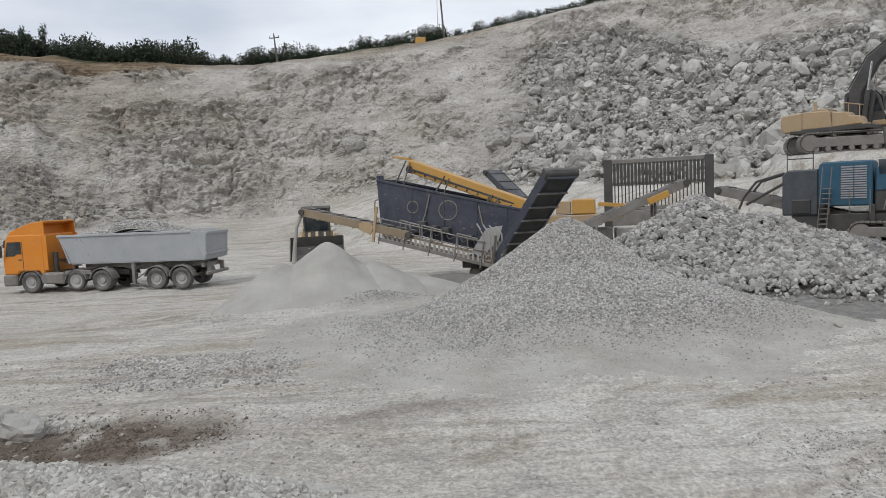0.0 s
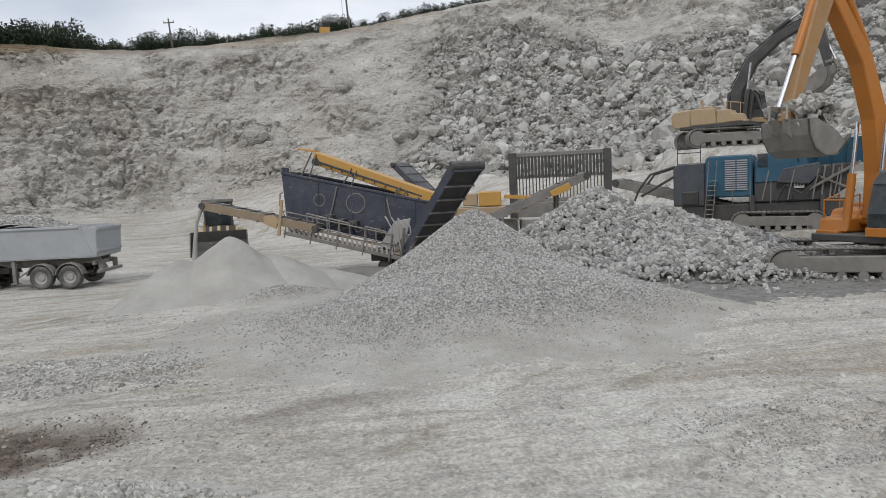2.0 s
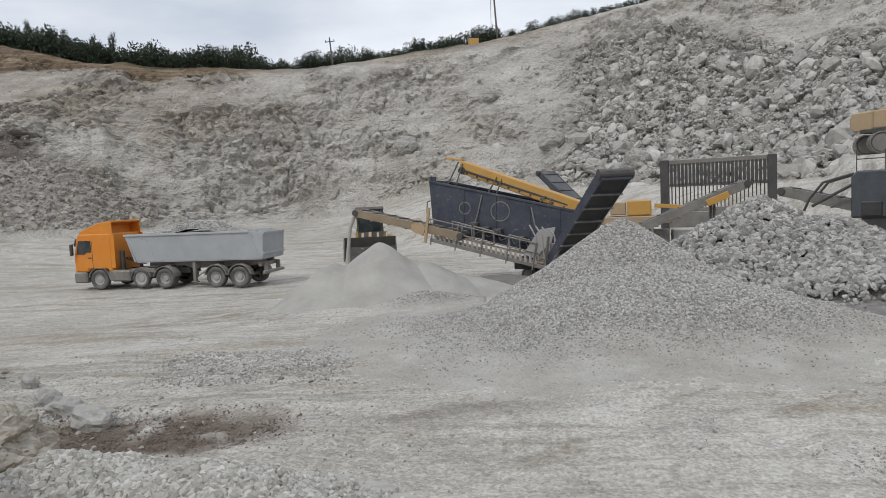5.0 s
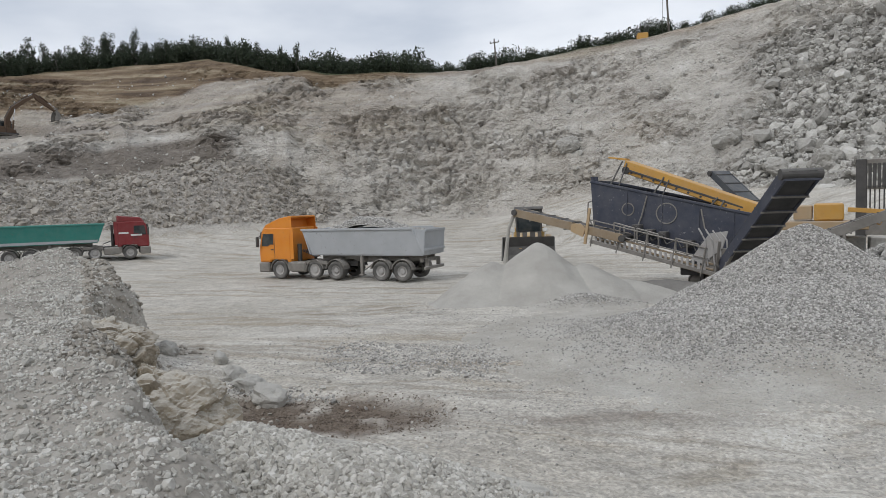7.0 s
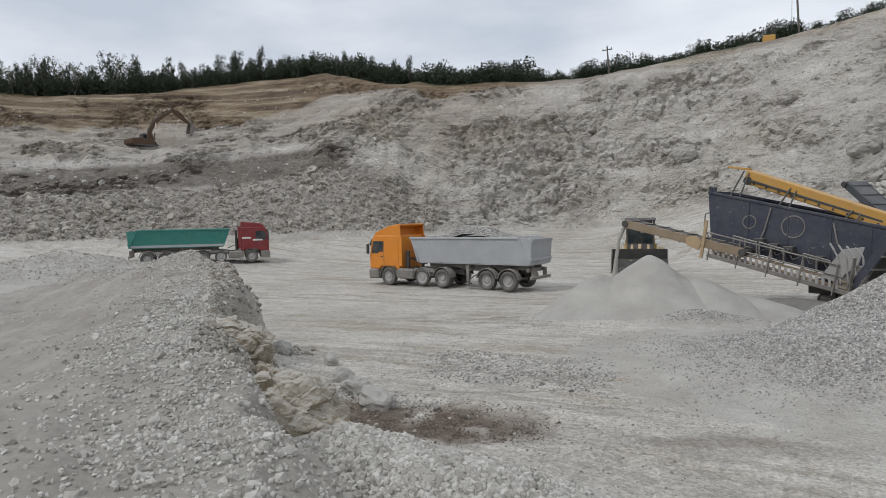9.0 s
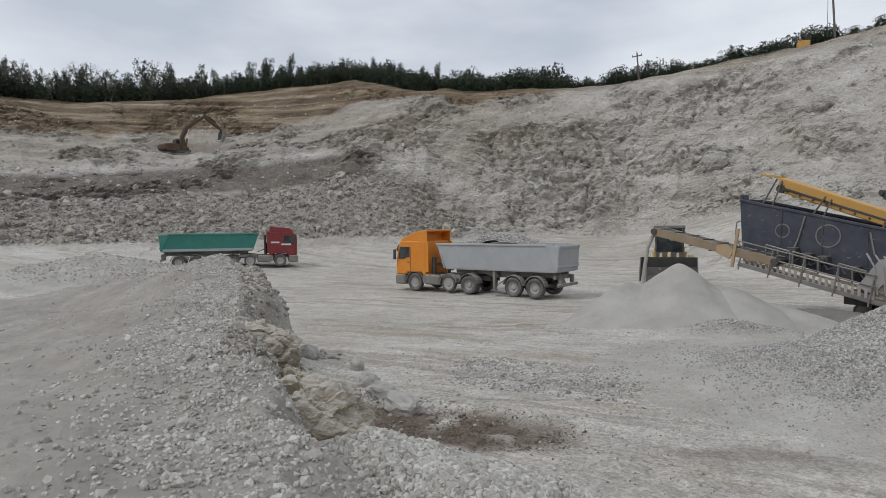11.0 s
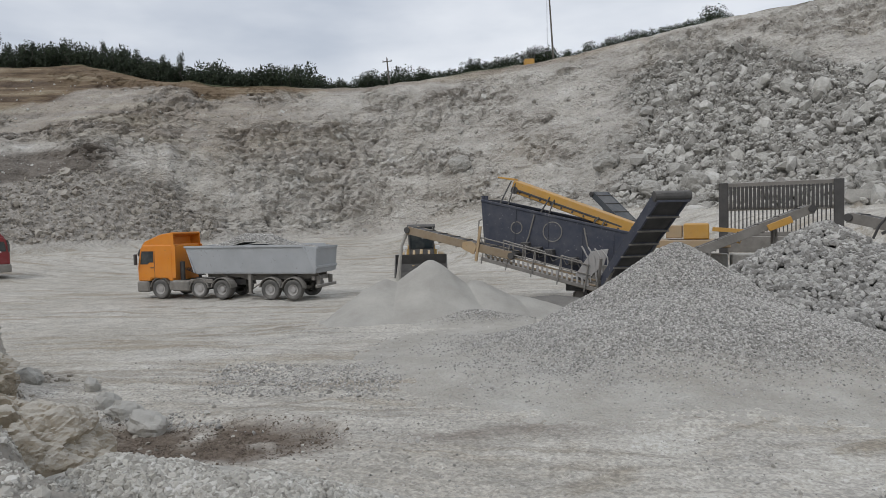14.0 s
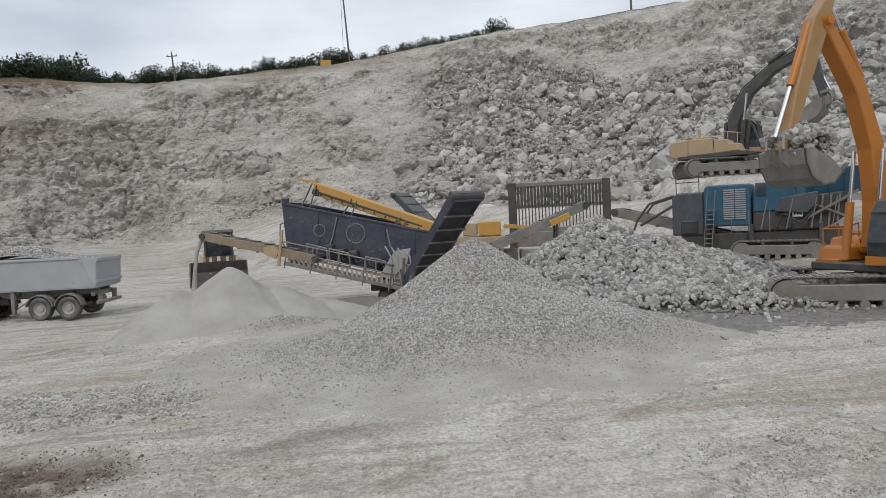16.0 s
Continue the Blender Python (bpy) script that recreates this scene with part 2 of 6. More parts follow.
def mesh_from(name, verts, faces, material, smooth=True):
    me = bpy.data.meshes.new(name)
    verts, faces = np.asarray(verts, dtype=np.float32), np.asarray(faces, dtype=np.int32)
    n = faces.shape[1]
    me.vertices.add(len(verts))
    me.vertices.foreach_set("co", verts.ravel())
    me.loops.add(faces.size)
    me.loops.foreach_set("vertex_index", faces.ravel())
    me.polygons.add(len(faces))
    me.polygons.foreach_set("loop_start", np.arange(0, faces.size, n, dtype=np.int32))
    me.polygons.foreach_set("use_smooth", np.full(len(faces), smooth))
    me.materials.append(material)
    me.update(calc_edges=True)
    return me


def grid_faces(rows, cols, wrap=False):
    r = np.arange(rows - 1)[:, None] * cols
    c = np.arange(cols if wrap else cols - 1)[None, :]
    d = (c + 1) % cols
    return np.stack([r + c, r + d, r + cols + d, r + cols + c], -1).reshape(-1, 4)


# ---- the quarry: one sheet of ground from the camera's feet over floor, faces and rim to the far fields ----
AZ = [-59.4, -52.1, -43.7, -37.3, -33.5, -29.7, -22.4, -15.2, -13.1, -6.5, 0.5, 7.8, 15.1, 22.1, 28.8, 36.9, 42.9]
RINGS = [
    ([70, 70, 74, 78, 80, 84, 88, 88, 84, 80, 70, 60, 52, 46, 40, 38, 38], [1.9, 1.7, 1.7, 1.6, 1.7, 1.6, 2.0, 2.0, 2.2, 4.7, 4.9, 4.5, 4.2, 4.2, 4.3, 3.8, 3.6]),
    ([85, 86, 90, 94, 95, 92, 91, 91, 88, 84, 76, 67, 62, 57, 43, 42, 42], [7.1, 7.7, 8.5, 11.3, 10.5, 5.5, 3.6, 3.7, 4.5, 7.2, 7.2, 7.2, 7.7, 7.8, 5.5, 5.4, 5.4]),
    ([95, 96, 98, 99, 98, 95, 94, 94, 90, 87, 82, 76, 72, 68, 60, 56, 54], [11.2, 12.6, 14.0, 15.8, 15.6, 12.8, 11.6, 11.2, 10.5, 11.5, 12.3, 12.4, 13.1, 12.9, 11.1, 9.5, 8.8]),
    ([118, 120, 118, 110, 102, 99, 98, 98, 95, 91, 88, 84, 82, 79, 73, 70, 68], [17.9, 19.0, 20.4, 20.7, 19.5, 19.0, 18.5, 18.0, 17.5, 17.7, 18.7, 19.2, 20.4, 20.1, 18.1, 16.6, 15.7]),
    ([130, 132, 128, 120, 112, 108, 106, 105, 102, 98, 95, 92, 92, 90, 86, 84, 82], [25.3, 27.3, 29.6, 30.1, 26.8, 25.5, 25.0, 25.0, 25.1, 25.4, 26.2, 27.6, 29.0, 28.8, 28.3, 28.2, 27.5]),
]
EDGE_R = [0.0, 5.1, 8.4, 12.5, 16.9, 19.2, 21.5]
EDGE_AZ = [-20.0, -42.5, -47.2, -45.8, -46.2, -48.0, -54.0]


def ring(k, which, az):
    ends = RINGS[k][which]
    close = 0.5 * (ends[0] + ends[-1])
    total = 0
    for shift, weight in ((-3.0, 0.12), (-1.5, 0.23), (0.0, 0.30), (1.5, 0.23), (3.0, 0.12)):
        total = total + weight * np.interp(az + shift, [-180.0] + AZ + [180.0], [close] + ends + [close])
    return total


def brown_mask(x, y):
    """The dug-out trough of dark earth beside the ramp, and the trail that leads from it."""
    p = np.stack([x, y, 0 * x], 1)
    bx, by = x + 4.95 + 0.35 * fractal(p * 1.2, 3, 81), y - 8.75 + 0.3 * fractal(p * 1.5, 3, 82)
    u, v = bx * 0.94 + by * 0.34, by * 0.94 - bx * 0.34
    hole = np.exp(-((u / 1.75) ** 4)) * np.exp(-((v / 0.95) ** 4)) * step(-0.9, 0.1, fractal(p * 1.7, 4, 84) + 0.35)
    trail = 0.55 * np.exp(-(((x + 1.4) / 2.4) ** 2) - ((y - 9.75 - 0.16 * (x + 2) - 0.5 * fractal(p * 0.7, 3, 83)) / 0.55) ** 2) * step(-0.4, 0.4, fractal(p * 1.3, 4, 85))
    return hole, trail


def floor_height(x, y):
    """The quarry floor with the raised ramp that the camera stands on, without the faces."""
    az, r = np.degrees(np.arctan2(x, y)), np.hypot(x, y)
    z = 0.8 - 0.75 * step(9, 32, -0.55 * x + 0.83 * y)
    base_r, base_z = ring(0, 0, az), ring(0, 1, az)
    z = z + (base_z - z) * step(0.55, 1.0, r / base_r) ** 2
    p = np.stack([x, y, np.zeros_like(x)], 1)
    z = z + 0.07 * fractal(p * 0.35, 3, 5) * step(2, 8, r) + 0.025 * fractal(p * 2.2, 3, 9)
    # wheel ruts
    z = z - 0.03 * np.abs(fractal(np.stack([x * 0.16 + y * 0.05, y * 1.5 - x * 0.4, 0 * x], 1), 2, 21))
    # the ramp: its edge wanders and is broken
    edge = np.interp(r, EDGE_R, EDGE_AZ) + fractal(p * 0.45, 3, 31) * 2.2
    top = 2.1 + 0.03 * np.minimum(r, 20) - 0.16 * np.clip(r * np.radians(edge - az) - 1.2, 0, 5) * step(4, 9, r) + 0.55 * np.exp(-(((r - 18.3) / 1.9) ** 2)) * np.exp(-(((az + 47.5) / 5.0) ** 2)) + 0.13 * fractal(p * 0.75, 5, 33) - 0.03
    side = r * np.radians(edge - az)
    on = step(-0.95, 0.1, side + 0.3 * fractal(p * 0.9, 3, 35)) * (1 - step(20.5, 26, r))
    talus = 0.55 * np.exp(-((np.minimum(side, 0) / 1.1) ** 2)) * step(3, 6, r) * (1 - step(19, 23, r)) * (side < 0.6)
    near = 1 - step(1.5, 5.0, r)
    ramp = np.maximum(on, near)
    hole, _ = brown_mask(x, y)
    z = z + talus * (0.7 + 0.3 * fractal(p * 1.1, 3, 39))
    z = z - 0.06 * hole + 0.16 * np.exp(-(((x + 4.6) / 2.0) ** 2) - ((y - 10.15) / 0.4) ** 2)
    z = z + (np.maximum(top, z) - z) * ramp
    broken = 4 * on * (1 - on)
    cut = np.nonzero(broken > 0.02)[0]
    if len(cut):
        q = np.stack([x[cut], y[cut], 0 * z[cut]], 1)
        z = z.copy()
        z[cut] += broken[cut] * 0.22 * fractal(q * 1.3, 5, 37, 0.55)
    return z, on


GROUND_SHEET = []


def build_ground():
    az = np.concatenate([np.linspace(-180, -68, 50)[:-1], np.linspace(-68, 48, 900), np.linspace(48, 180, 56)[1:-1]])
    rows = []
    A = az
    base = ring(0, 0, A)
    # floor rows, denser towards the camera
    for k, s in enumerate(np.linspace(0, 1, 320)):
        r = 0.5 * (base / 0.5) ** (s ** 0.82)
        x, y = r * np.sin(np.radians(A)), r * np.cos(np.radians(A))
        z, on = floor_height(x, y)
        rows.append((x, y, z, np.zeros_like(A), on))
    first = rows[0]
    rows.insert(0, (first[0] * 0.02, first[1] * 0.02, first[2], first[3], first[4]))
    knots_r = [ring(k, 0, A) for k in range(5)]
    knots_z = [ring(k, 1, A) for k in range(5)]
    for seg, count in ((0, 70), (1, 80), (2, 90), (3, 80)):
        for s in np.linspace(0, 1, count + 1)[1:]:
            r = knots_r[seg] + (knots_r[seg + 1] - knots_r[seg]) * s
            z = knots_z[seg] + (knots_z[seg + 1] - knots_z[seg]) * s
            rows.append((r * np.sin(np.radians(A)), r * np.cos(np.radians(A)), z, np.full_like(A, seg + s), np.zeros_like(A)))
    for s in np.linspace(0, 1, 40)[1:]:
        r = knots_r[4] + 2900 * s ** 3
        z = knots_z[4] + 0.9 * (1 - np.exp(-(r - knots_r[4]) / 8)) + 0.02 * np.minimum(r - knots_r[4], 200) - 0.01 * np.maximum(r - 300, 0)
        rows.append((r * np.sin(np.radians(A)), r * np.cos(np.radians(A)), z, np.full_like(A, 4 + s), np.zeros_like(A)))
    P = np.array([(a, b, c) for a, b, c, _, _ in rows]).transpose(0, 2, 1)
    level = np.array([r[3] for r in rows])
    on = np.array([r[4] for r in rows])
    nr, nc = level.shape
    pts, lev = P.reshape(-1, 3).copy(), level.ravel()
    onf = on.ravel()
    azf = np.tile(A, nr)
    face = step(0.02, 0.25, lev) * (1 - step(3.97, 4.05, lev))
    rubble = step(3, 11, azf + 4 * fractal(pts * 0.08, 2, 71)) * step(0.03, 0.15, lev) * (1 - step(2.9, 3.3, lev + 0.5 * fractal(pts * 0.09, 3, 72)))
    screes = np.maximum(rubble, (1 - step(-30, -26, azf)) * step(0.05, 0.2, lev) * (1 - step(0.9, 1.15, lev + 0.15 * fractal(pts * 0.2, 2, 73))))
    out = -np.stack([np.sin(np.radians(azf)), np.cos(np.radians(azf)), np.full_like(azf, -0.45)], 1)
    up = np.nonzero(lev > 0)[0]
    c = pts[up]
    big, f1, f2, f3, f4, f7, e3, e4, rocky = (np.zeros(len(pts)) for _ in range(9))
    big[up] = fractal(c / 8.0, 4, 41)
    rocky[up] = step(-0.3, 0.4, fractal(c / np.array((8.0, 8.0, 4.0)), 4, 42))
    f1[up], _ = facets(c / np.array((2.6, 2.6, 2.0)), 3, 0.9)
    f2[up], _ = facets(c / np.array((1.1, 1.1, 0.85)), 4, 1.1)
    f7[up], _ = facets(c / 0.5, 5, 1.1)
    f3[up], e3[up] = facets(c / 1.7, 6, 1.2)
    f4[up], e4[up] = facets(c / 0.75, 7, 1.2)
    gully = np.abs(fractal(np.stack([azf * 0.33, lev * 0.45, 0 * lev], 1), 4, 47))
    crack = np.exp(-((np.abs(fractal(pts / np.array((5.0, 5.0, 9.0)), 4, 49)) / 0.035) ** 2))
    rough = face * (1 - 0.8 * screes)
    d = rough * (1.2 * big + (0.12 + 0.88 * rocky) * (0.36 * f1 + 0.27 * f2 + 0.2 * f7) + 0.9 * (0.45 - gully) - 0.5 * crack * (0.3 + rocky)) * step(0.1, 0.6, lev)
    d = d + rubble * (0.42 * f3 - 0.45 * (1 - step(0.0, 0.3, e3)) + 0.22 * f4 - 0.2 * (1 - step(0, 0.35, e4)) + 0.08 * f7)
    d = d + screes * (1 - rubble) * (0.2 * f2 + 0.14 * f4 + 0.08 * f7)
    d = d * (1 - step(3.75, 4.0, lev) * 0.75)
    weathered = 0.95 * (1 - step(-37, -33, azf + 2 * big)) * step(0.98, 1.12, lev + 0.1 * big) * (1 - step(1.7, 1.95, lev + 0.12 * big))
    pts = pts + out * d[:, None]
    # level pads on which the two far diggers stand
    for px, py, pz, size in ((20.7, 33.7, 5.33, 3.6), (-86.5, 68.5, 14.55, 5.0)):
        near = 1 - step(size * 0.75, size * 1.35, np.hypot(pts[:, 0] - px, pts[:, 1] - py))
        pts[:, 2] += (pz - pts[:, 2]) * near
    pts[:, 2] += 0.012 * fractal(pts * 5, 2, 61) * (lev == 0)
    rimmed = step(3.99, 4.02, lev)
    pts[:, 2] += rimmed * 0.5 * fractal(pts * 0.15, 3, 66) * (1 - step(4.0, 4.3, lev) * 0.2)
    me = mesh_from("ground", pts, grid_faces(nr, nc, True), GROUND)
    soil_edge = 3.0 + 0.75 * step(-44, -30, azf) + 0.17 * fractal(pts * 0.12, 3, 77)
    soil = 0.4 * step(1.9, 2.4, lev + 0.2 * big) * (1 - step(-24, -14, azf)) * (lev < 4) + step(0, 0.18, lev - soil_edge) * (1 - step(-28, -16, azf)) + 0.55 * step(3.8, 3.98, lev + 0.05 * big) * (1 - step(6, 12, azf))
    x, y = pts[:, 0], pts[:, 1]
    hole, trail = brown_mask(x, y)
    brown = np.maximum(hole, trail)
    for name, v in (("cliff", step(0.0, 0.12, lev + 0.02 * big)), ("soil", np.clip(soil, 0, 1)), ("scree", np.clip(screes * (1 - rubble), 0, 1)), ("rubble", np.clip(rubble, 0, 1)), ("brown", np.clip(1.1 * brown * (lev == 0) * (1 - onf), 0, 1)), ("grass", step(4.0, 4.04, lev) * 0.95), ("weathered", weathered), ("ramp", onf)):
        me.attributes.new(name, "FLOAT", "POINT").data.foreach_set("value", v.astype(np.float32))
    GROUND_SHEET.extend((pts, lev, azf, screes, rubble, onf))
    return tagged(new("ground", me), "pale limestone quarry floor with broken benched rock faces all round", "quarry", kind="structure")


build_ground()

# ---- loose stone ----
ROCK_SHAPES = []


def rock_shapes():
    """Angular stones as vertex and triangle arrays: ten plain ones for gravel, ten fuller ones for blocks."""
    rng = np.random.default_rng(5)
    for k in range(20):
        bm = bmesh.new()
        n = 10 if k < 10 else 18
        pts = rng.normal(size=(n, 3))
        for _ in range(12 if k < 10 else 3):
            pts /= np.linalg.norm(pts, axis=1)[:, None]
            gap = pts[:, None] - pts[None]
            far = (gap ** 2).sum(-1) + np.eye(n)
            pts = pts + 0.12 * (gap / far[..., None] ** 1.5).sum(1) / n
        pts /= np.linalg.norm(pts, axis=1)[:, None]
        pts *= rng.uniform(0.86 if k < 10 else 0.76, 1.0, (n, 1)) * np.array((1.0, rng.uniform(0.75, 0.98), rng.uniform(0.65, 0.9)))
        if k >= 10:
            # a split limestone block: flattened sides and broken corners
            pts /= (np.abs(pts) ** 5).sum(1)[:, None] ** 0.2
            pts *= np.array((0.92, rng.uniform(0.6, 0.85), rng.uniform(0.42, 0.7))) * rng.uniform(0.85, 1.0, (n, 1))
        for p in pts:
            bm.verts.new(p)
        hull = bmesh.ops.convex_hull(bm, input=bm.verts)
        bmesh.ops.delete(bm, geom=list({v for v in hull["geom_interior"] if isinstance(v, bmesh.types.BMVert)}), context="VERTS")
        bmesh.ops.triangulate(bm, faces=bm.faces)
        bm.verts.index_update()
        ROCK_SHAPES.append((np.array([v.co[:] for v in bm.verts]), np.array([[v.index for v in f.verts] for f in bm.faces])))
        bm.free()


rock_shapes()


def turn_matrices(rng, n):
    q = rng.normal(size=(n, 4))
    q /= np.linalg.norm(q, axis=1)[:, None]
    w, x, y, z = q.T
    return np.stack([1 - 2 * (y * y + z * z), 2 * (x * y - z * w), 2 * (x * z + y * w), 2 * (x * y + z * w), 1 - 2 * (x * x + z * z), 2 * (y * z - x * w), 2 * (x * z - y * w), 2 * (y * z + x * w), 1 - 2 * (x * x + y * y)], 1).reshape(n, 3, 3)


def stones_mesh(name, places, sizes, material, seed=0):
    """Many loose stones of one heap as one mesh."""
    rng = np.random.default_rng(seed)
    kind, turn = rng.integers(0, 10, len(places)) + (10 if np.mean(sizes) > 0.2 else 0), turn_matrices(rng, len(places))
    vs, fs, base = [], [], 0
    for k, (v, f) in enumerate(ROCK_SHAPES):
        pick = np.nonzero(kind == k)[0]
        if len(pick) == 0:
            continue
        pts = np.einsum("nij,vj->nvi", turn[pick], v) * sizes[pick, None, None] + places[pick, None, :]
        vs.append(pts.reshape(-1, 3))
        fs.append((f[None] + (np.arange(len(pick)) * len(v))[:, None, None]).reshape(-1, 3) + base)
        base += pts.shape[0] * pts.shape[1]
    return mesh_from(name, np.concatenate(vs), np.concatenate(fs), material, smooth=False)


def heap_height(x, y, peaks):
    """Cones at the angle of repose with soft tops and spreading feet: peaks of (x, y, z of the top, slope, stretch x, stretch y, turn)."""
    z = np.full_like(x, -5.0)
    for px, py, pz, slope, sx, sy, turn in peaks:
        c, s = math.cos(radians(turn)), math.sin(radians(turn))
        dx, dy = (x - px) * c + (y - py) * s, (y - py) * c - (x - px) * s
        p = np.stack([x, y, 0 * x], 1)
        d = np.sqrt((dx / sx) ** 2 + (dy / sy) ** 2 + 0.05) * (1 + 0.07 * fractal(p * 0.55, 3, 13))
        drop = slope * d
        z = np.maximum(z, pz - drop)
    return z


def build_heap(name, peaks, reach, skin, stone_size, count, stone_material_, label, foot=0.25, seed=1, spill=1.0, lumps=0.02, sink=0.0):
    """A heap lying on the floor: its body and the loose stones on it."""
    cx, cy = np.mean([p[0] for p in peaks]), np.mean([p[1] for p in peaks])

    def height(x, y):
        g, _ = floor_height(x, y)
        h = heap_height(x, y, peaks) - g
        h = 0.5 * (h + np.sqrt(h * h + foot * foot)) - 0.05
        p = np.stack([x, y, 0 * x], 1)
        return g, h + lumps * fractal(p * 3.0, 3, seed) * step(0.0, 0.3, h)

    n, m = 150, 300
    a = np.linspace(0, 2 * np.pi, m, endpoint=False)
    rr = (np.linspace(0, 1, n) ** 0.8)[:, None] * reach
    x, y = (cx + rr * np.cos(a)[None]).ravel(), (cy + rr * np.sin(a)[None]).ravel()
    g, h = height(x, y)
    edge = np.repeat(np.linspace(0, 1, n), m)
    z = g + h - 0.12 * step(0.9, 1.0, edge)
    body = mesh_from(name, np.stack([x, y, z - sink * step(0.1, 0.5, h)], 1), grid_faces(n, m, True)[:, ::-1], skin)
    p = np.stack([x, y, z], 1)
    bare = 1 - step(0.0, 0.75, h + 0.22 * fractal(p * 0.9, 4, seed + 5))
    body.attributes.new("bare", "FLOAT", "POINT").data.foreach_set("value", bare.astype(np.float32))
    heap = tagged(new(name, body), label, "heap")
    if count:
        rng = np.random.default_rng(seed)
        tries = count * 6
        ang, rad = rng.uniform(0, 2 * np.pi, tries), np.sqrt(rng.uniform(0, 1, tries)) * reach
        x, y = cx + rad * np.cos(ang), cy + rad * np.sin(ang)
        g, h = height(x, y)
        front = (np.hypot(x, y) < np.hypot(cx, cy) + 0.35 * reach)
        keep = (rng.uniform(0, 1, tries) < np.clip((h - 0.03) / 0.7, 0.012 * spill, 1)) & front & (rad < reach * 0.97)
        x, y, z = x[keep][:count], y[keep][:count], (g + h)[keep][:count]
        size = stone_size * rng.uniform(0.55, 1.35, len(x)) * (0.6 + 0.4 * step(0.1, 0.6, h[keep][:count]))
        me = stones_mesh("stones", np.stack([x, y, z + size * 0.2], 1), size, stone_material_, seed)
        st = tagged(new("stones", me), kind="stuff")
        st.parent = heap
    return heap


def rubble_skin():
    s = Shade("rubble_gap_shade", 0.97)
    # heap body darker than its stones: the shade in the gaps is painted in
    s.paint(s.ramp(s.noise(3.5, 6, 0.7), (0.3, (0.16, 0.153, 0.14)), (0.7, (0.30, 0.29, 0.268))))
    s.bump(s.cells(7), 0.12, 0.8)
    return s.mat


def gravel_skin():
    s = Shade("gravel_skin", 0.95)
    c = s.n.new("ShaderNodeTexVoronoi")
    c.inputs["Scale"].default_value = 16
    s.l.new(s.co, c.inputs["Vector"])
    tone = s.ramp(c.outputs["Color"], (0.1, (0.22, 0.211, 0.193)), (0.9, (0.53, 0.515, 0.485)))
    tone = s.mix(0.35, tone, s.ramp(s.noise(1.2, 4), (0.3, 0.35), (0.7, 0.65)), "OVERLAY")
    s.paint(s.mix(s.attr("bare"), tone, s.ramp(s.noise(0.9, 6, 0.6), (0.3, (0.37, 0.345, 0.30)), (0.7, (0.52, 0.50, 0.455)))))
    s.bump(c.outputs["Distance"], 0.05, 0.9)
    return s.mat


GRAVEL_SKIN = gravel_skin()
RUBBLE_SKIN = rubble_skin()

build_heap("gravel_heap", [(3.5, 18.8, 3.45, 0.68, 1.0, 1.0, 0), (3.7, 16.8, 2.3, 0.36, 1.3, 1.05, 0), (2.6, 15.6, 1.45, 0.17, 1.25, 1.0, 0)], 8.8, GRAVEL_SKIN, 0.038, 46000, GRAVEL, "large cone of fine grey crushed gravel on the floor", 0.22, 3)
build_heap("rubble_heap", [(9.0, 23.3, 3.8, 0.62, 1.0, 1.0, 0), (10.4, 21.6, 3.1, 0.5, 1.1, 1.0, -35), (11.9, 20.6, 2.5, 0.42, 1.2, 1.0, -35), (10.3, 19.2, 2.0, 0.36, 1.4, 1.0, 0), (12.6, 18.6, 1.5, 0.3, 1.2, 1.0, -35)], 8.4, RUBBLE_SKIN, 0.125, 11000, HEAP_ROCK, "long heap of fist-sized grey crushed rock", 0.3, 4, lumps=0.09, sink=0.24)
build_heap("stone_dust_heap", [(-4.46, 25.1, 2.72, 0.80, 1.0, 1.0, 0), (-6.15, 24.6, 2.0, 0.74, 1.05, 1.1, 0), (-2.75, 25.4, 1.85, 0.66, 1.15, 1.0, 0), (-1.3, 25.9, 1.15, 0.42, 1.4, 1.0, 0)], 6.5, SAND, 0.03, 0, GRAVEL, "smooth pale heap of fine stone dust under the conveyor", 0.16, 6)
build_heap("damp_dust_heap", [(0.2, 27.0, 0.98, 0.26, 1.6, 0.8, 0), (1.6, 26.6, 0.95, 0.3, 1.4, 0.8, 0)], 3.2, DARK_DUST, 0.03, 0, GRAVEL, "low heap of dark grey stone dust below the plant", 0.12, 16)
build_heap("gravel_spill", [(-2.7, 23.2, 0.9, 0.28, 1.5, 1.0, 0)], 2.4, GRAVEL_SKIN, 0.05, 2200, GRAVEL, "small spill of gravel at the dust heap's foot", 0.12, 7)
build_heap("earth_mound", [(-45.0, 28.5, 2.3, 0.34, 1.7, 1.0, 30), (-41.5, 31.0, 1.4, 0.3, 1.5, 1.0, 30)], 9.0, SAND, 0.05, 2500, CLOD, "low dusty earth mound near the far scree", 0.3, 14, lumps=0.08)

# ---- shapes for machines ----


def part(name, bm, material, parent, label="", smooth=False):
    """Links a bmesh as one mesh under a thing or a part."""
    me = bpy.data.meshes.new(name)
    bmesh.ops.recalc_face_normals(bm, faces=bm.faces)
    bm.to_mesh(me)
    bm.free()
    me.materials.append(material)
    if smooth:
        me.polygons.foreach_set("use_smooth", [True] * len(me.polygons))
    ob = new(name, me)
    ob.parent = parent
    return tagged(ob, label) if label else ob


def thing(name, m, label, category, group=""):
    ob = new(name)
    ob.empty_display_size = 0.2
    ob.matrix_basis = m
    return tagged(ob, label, category, group)


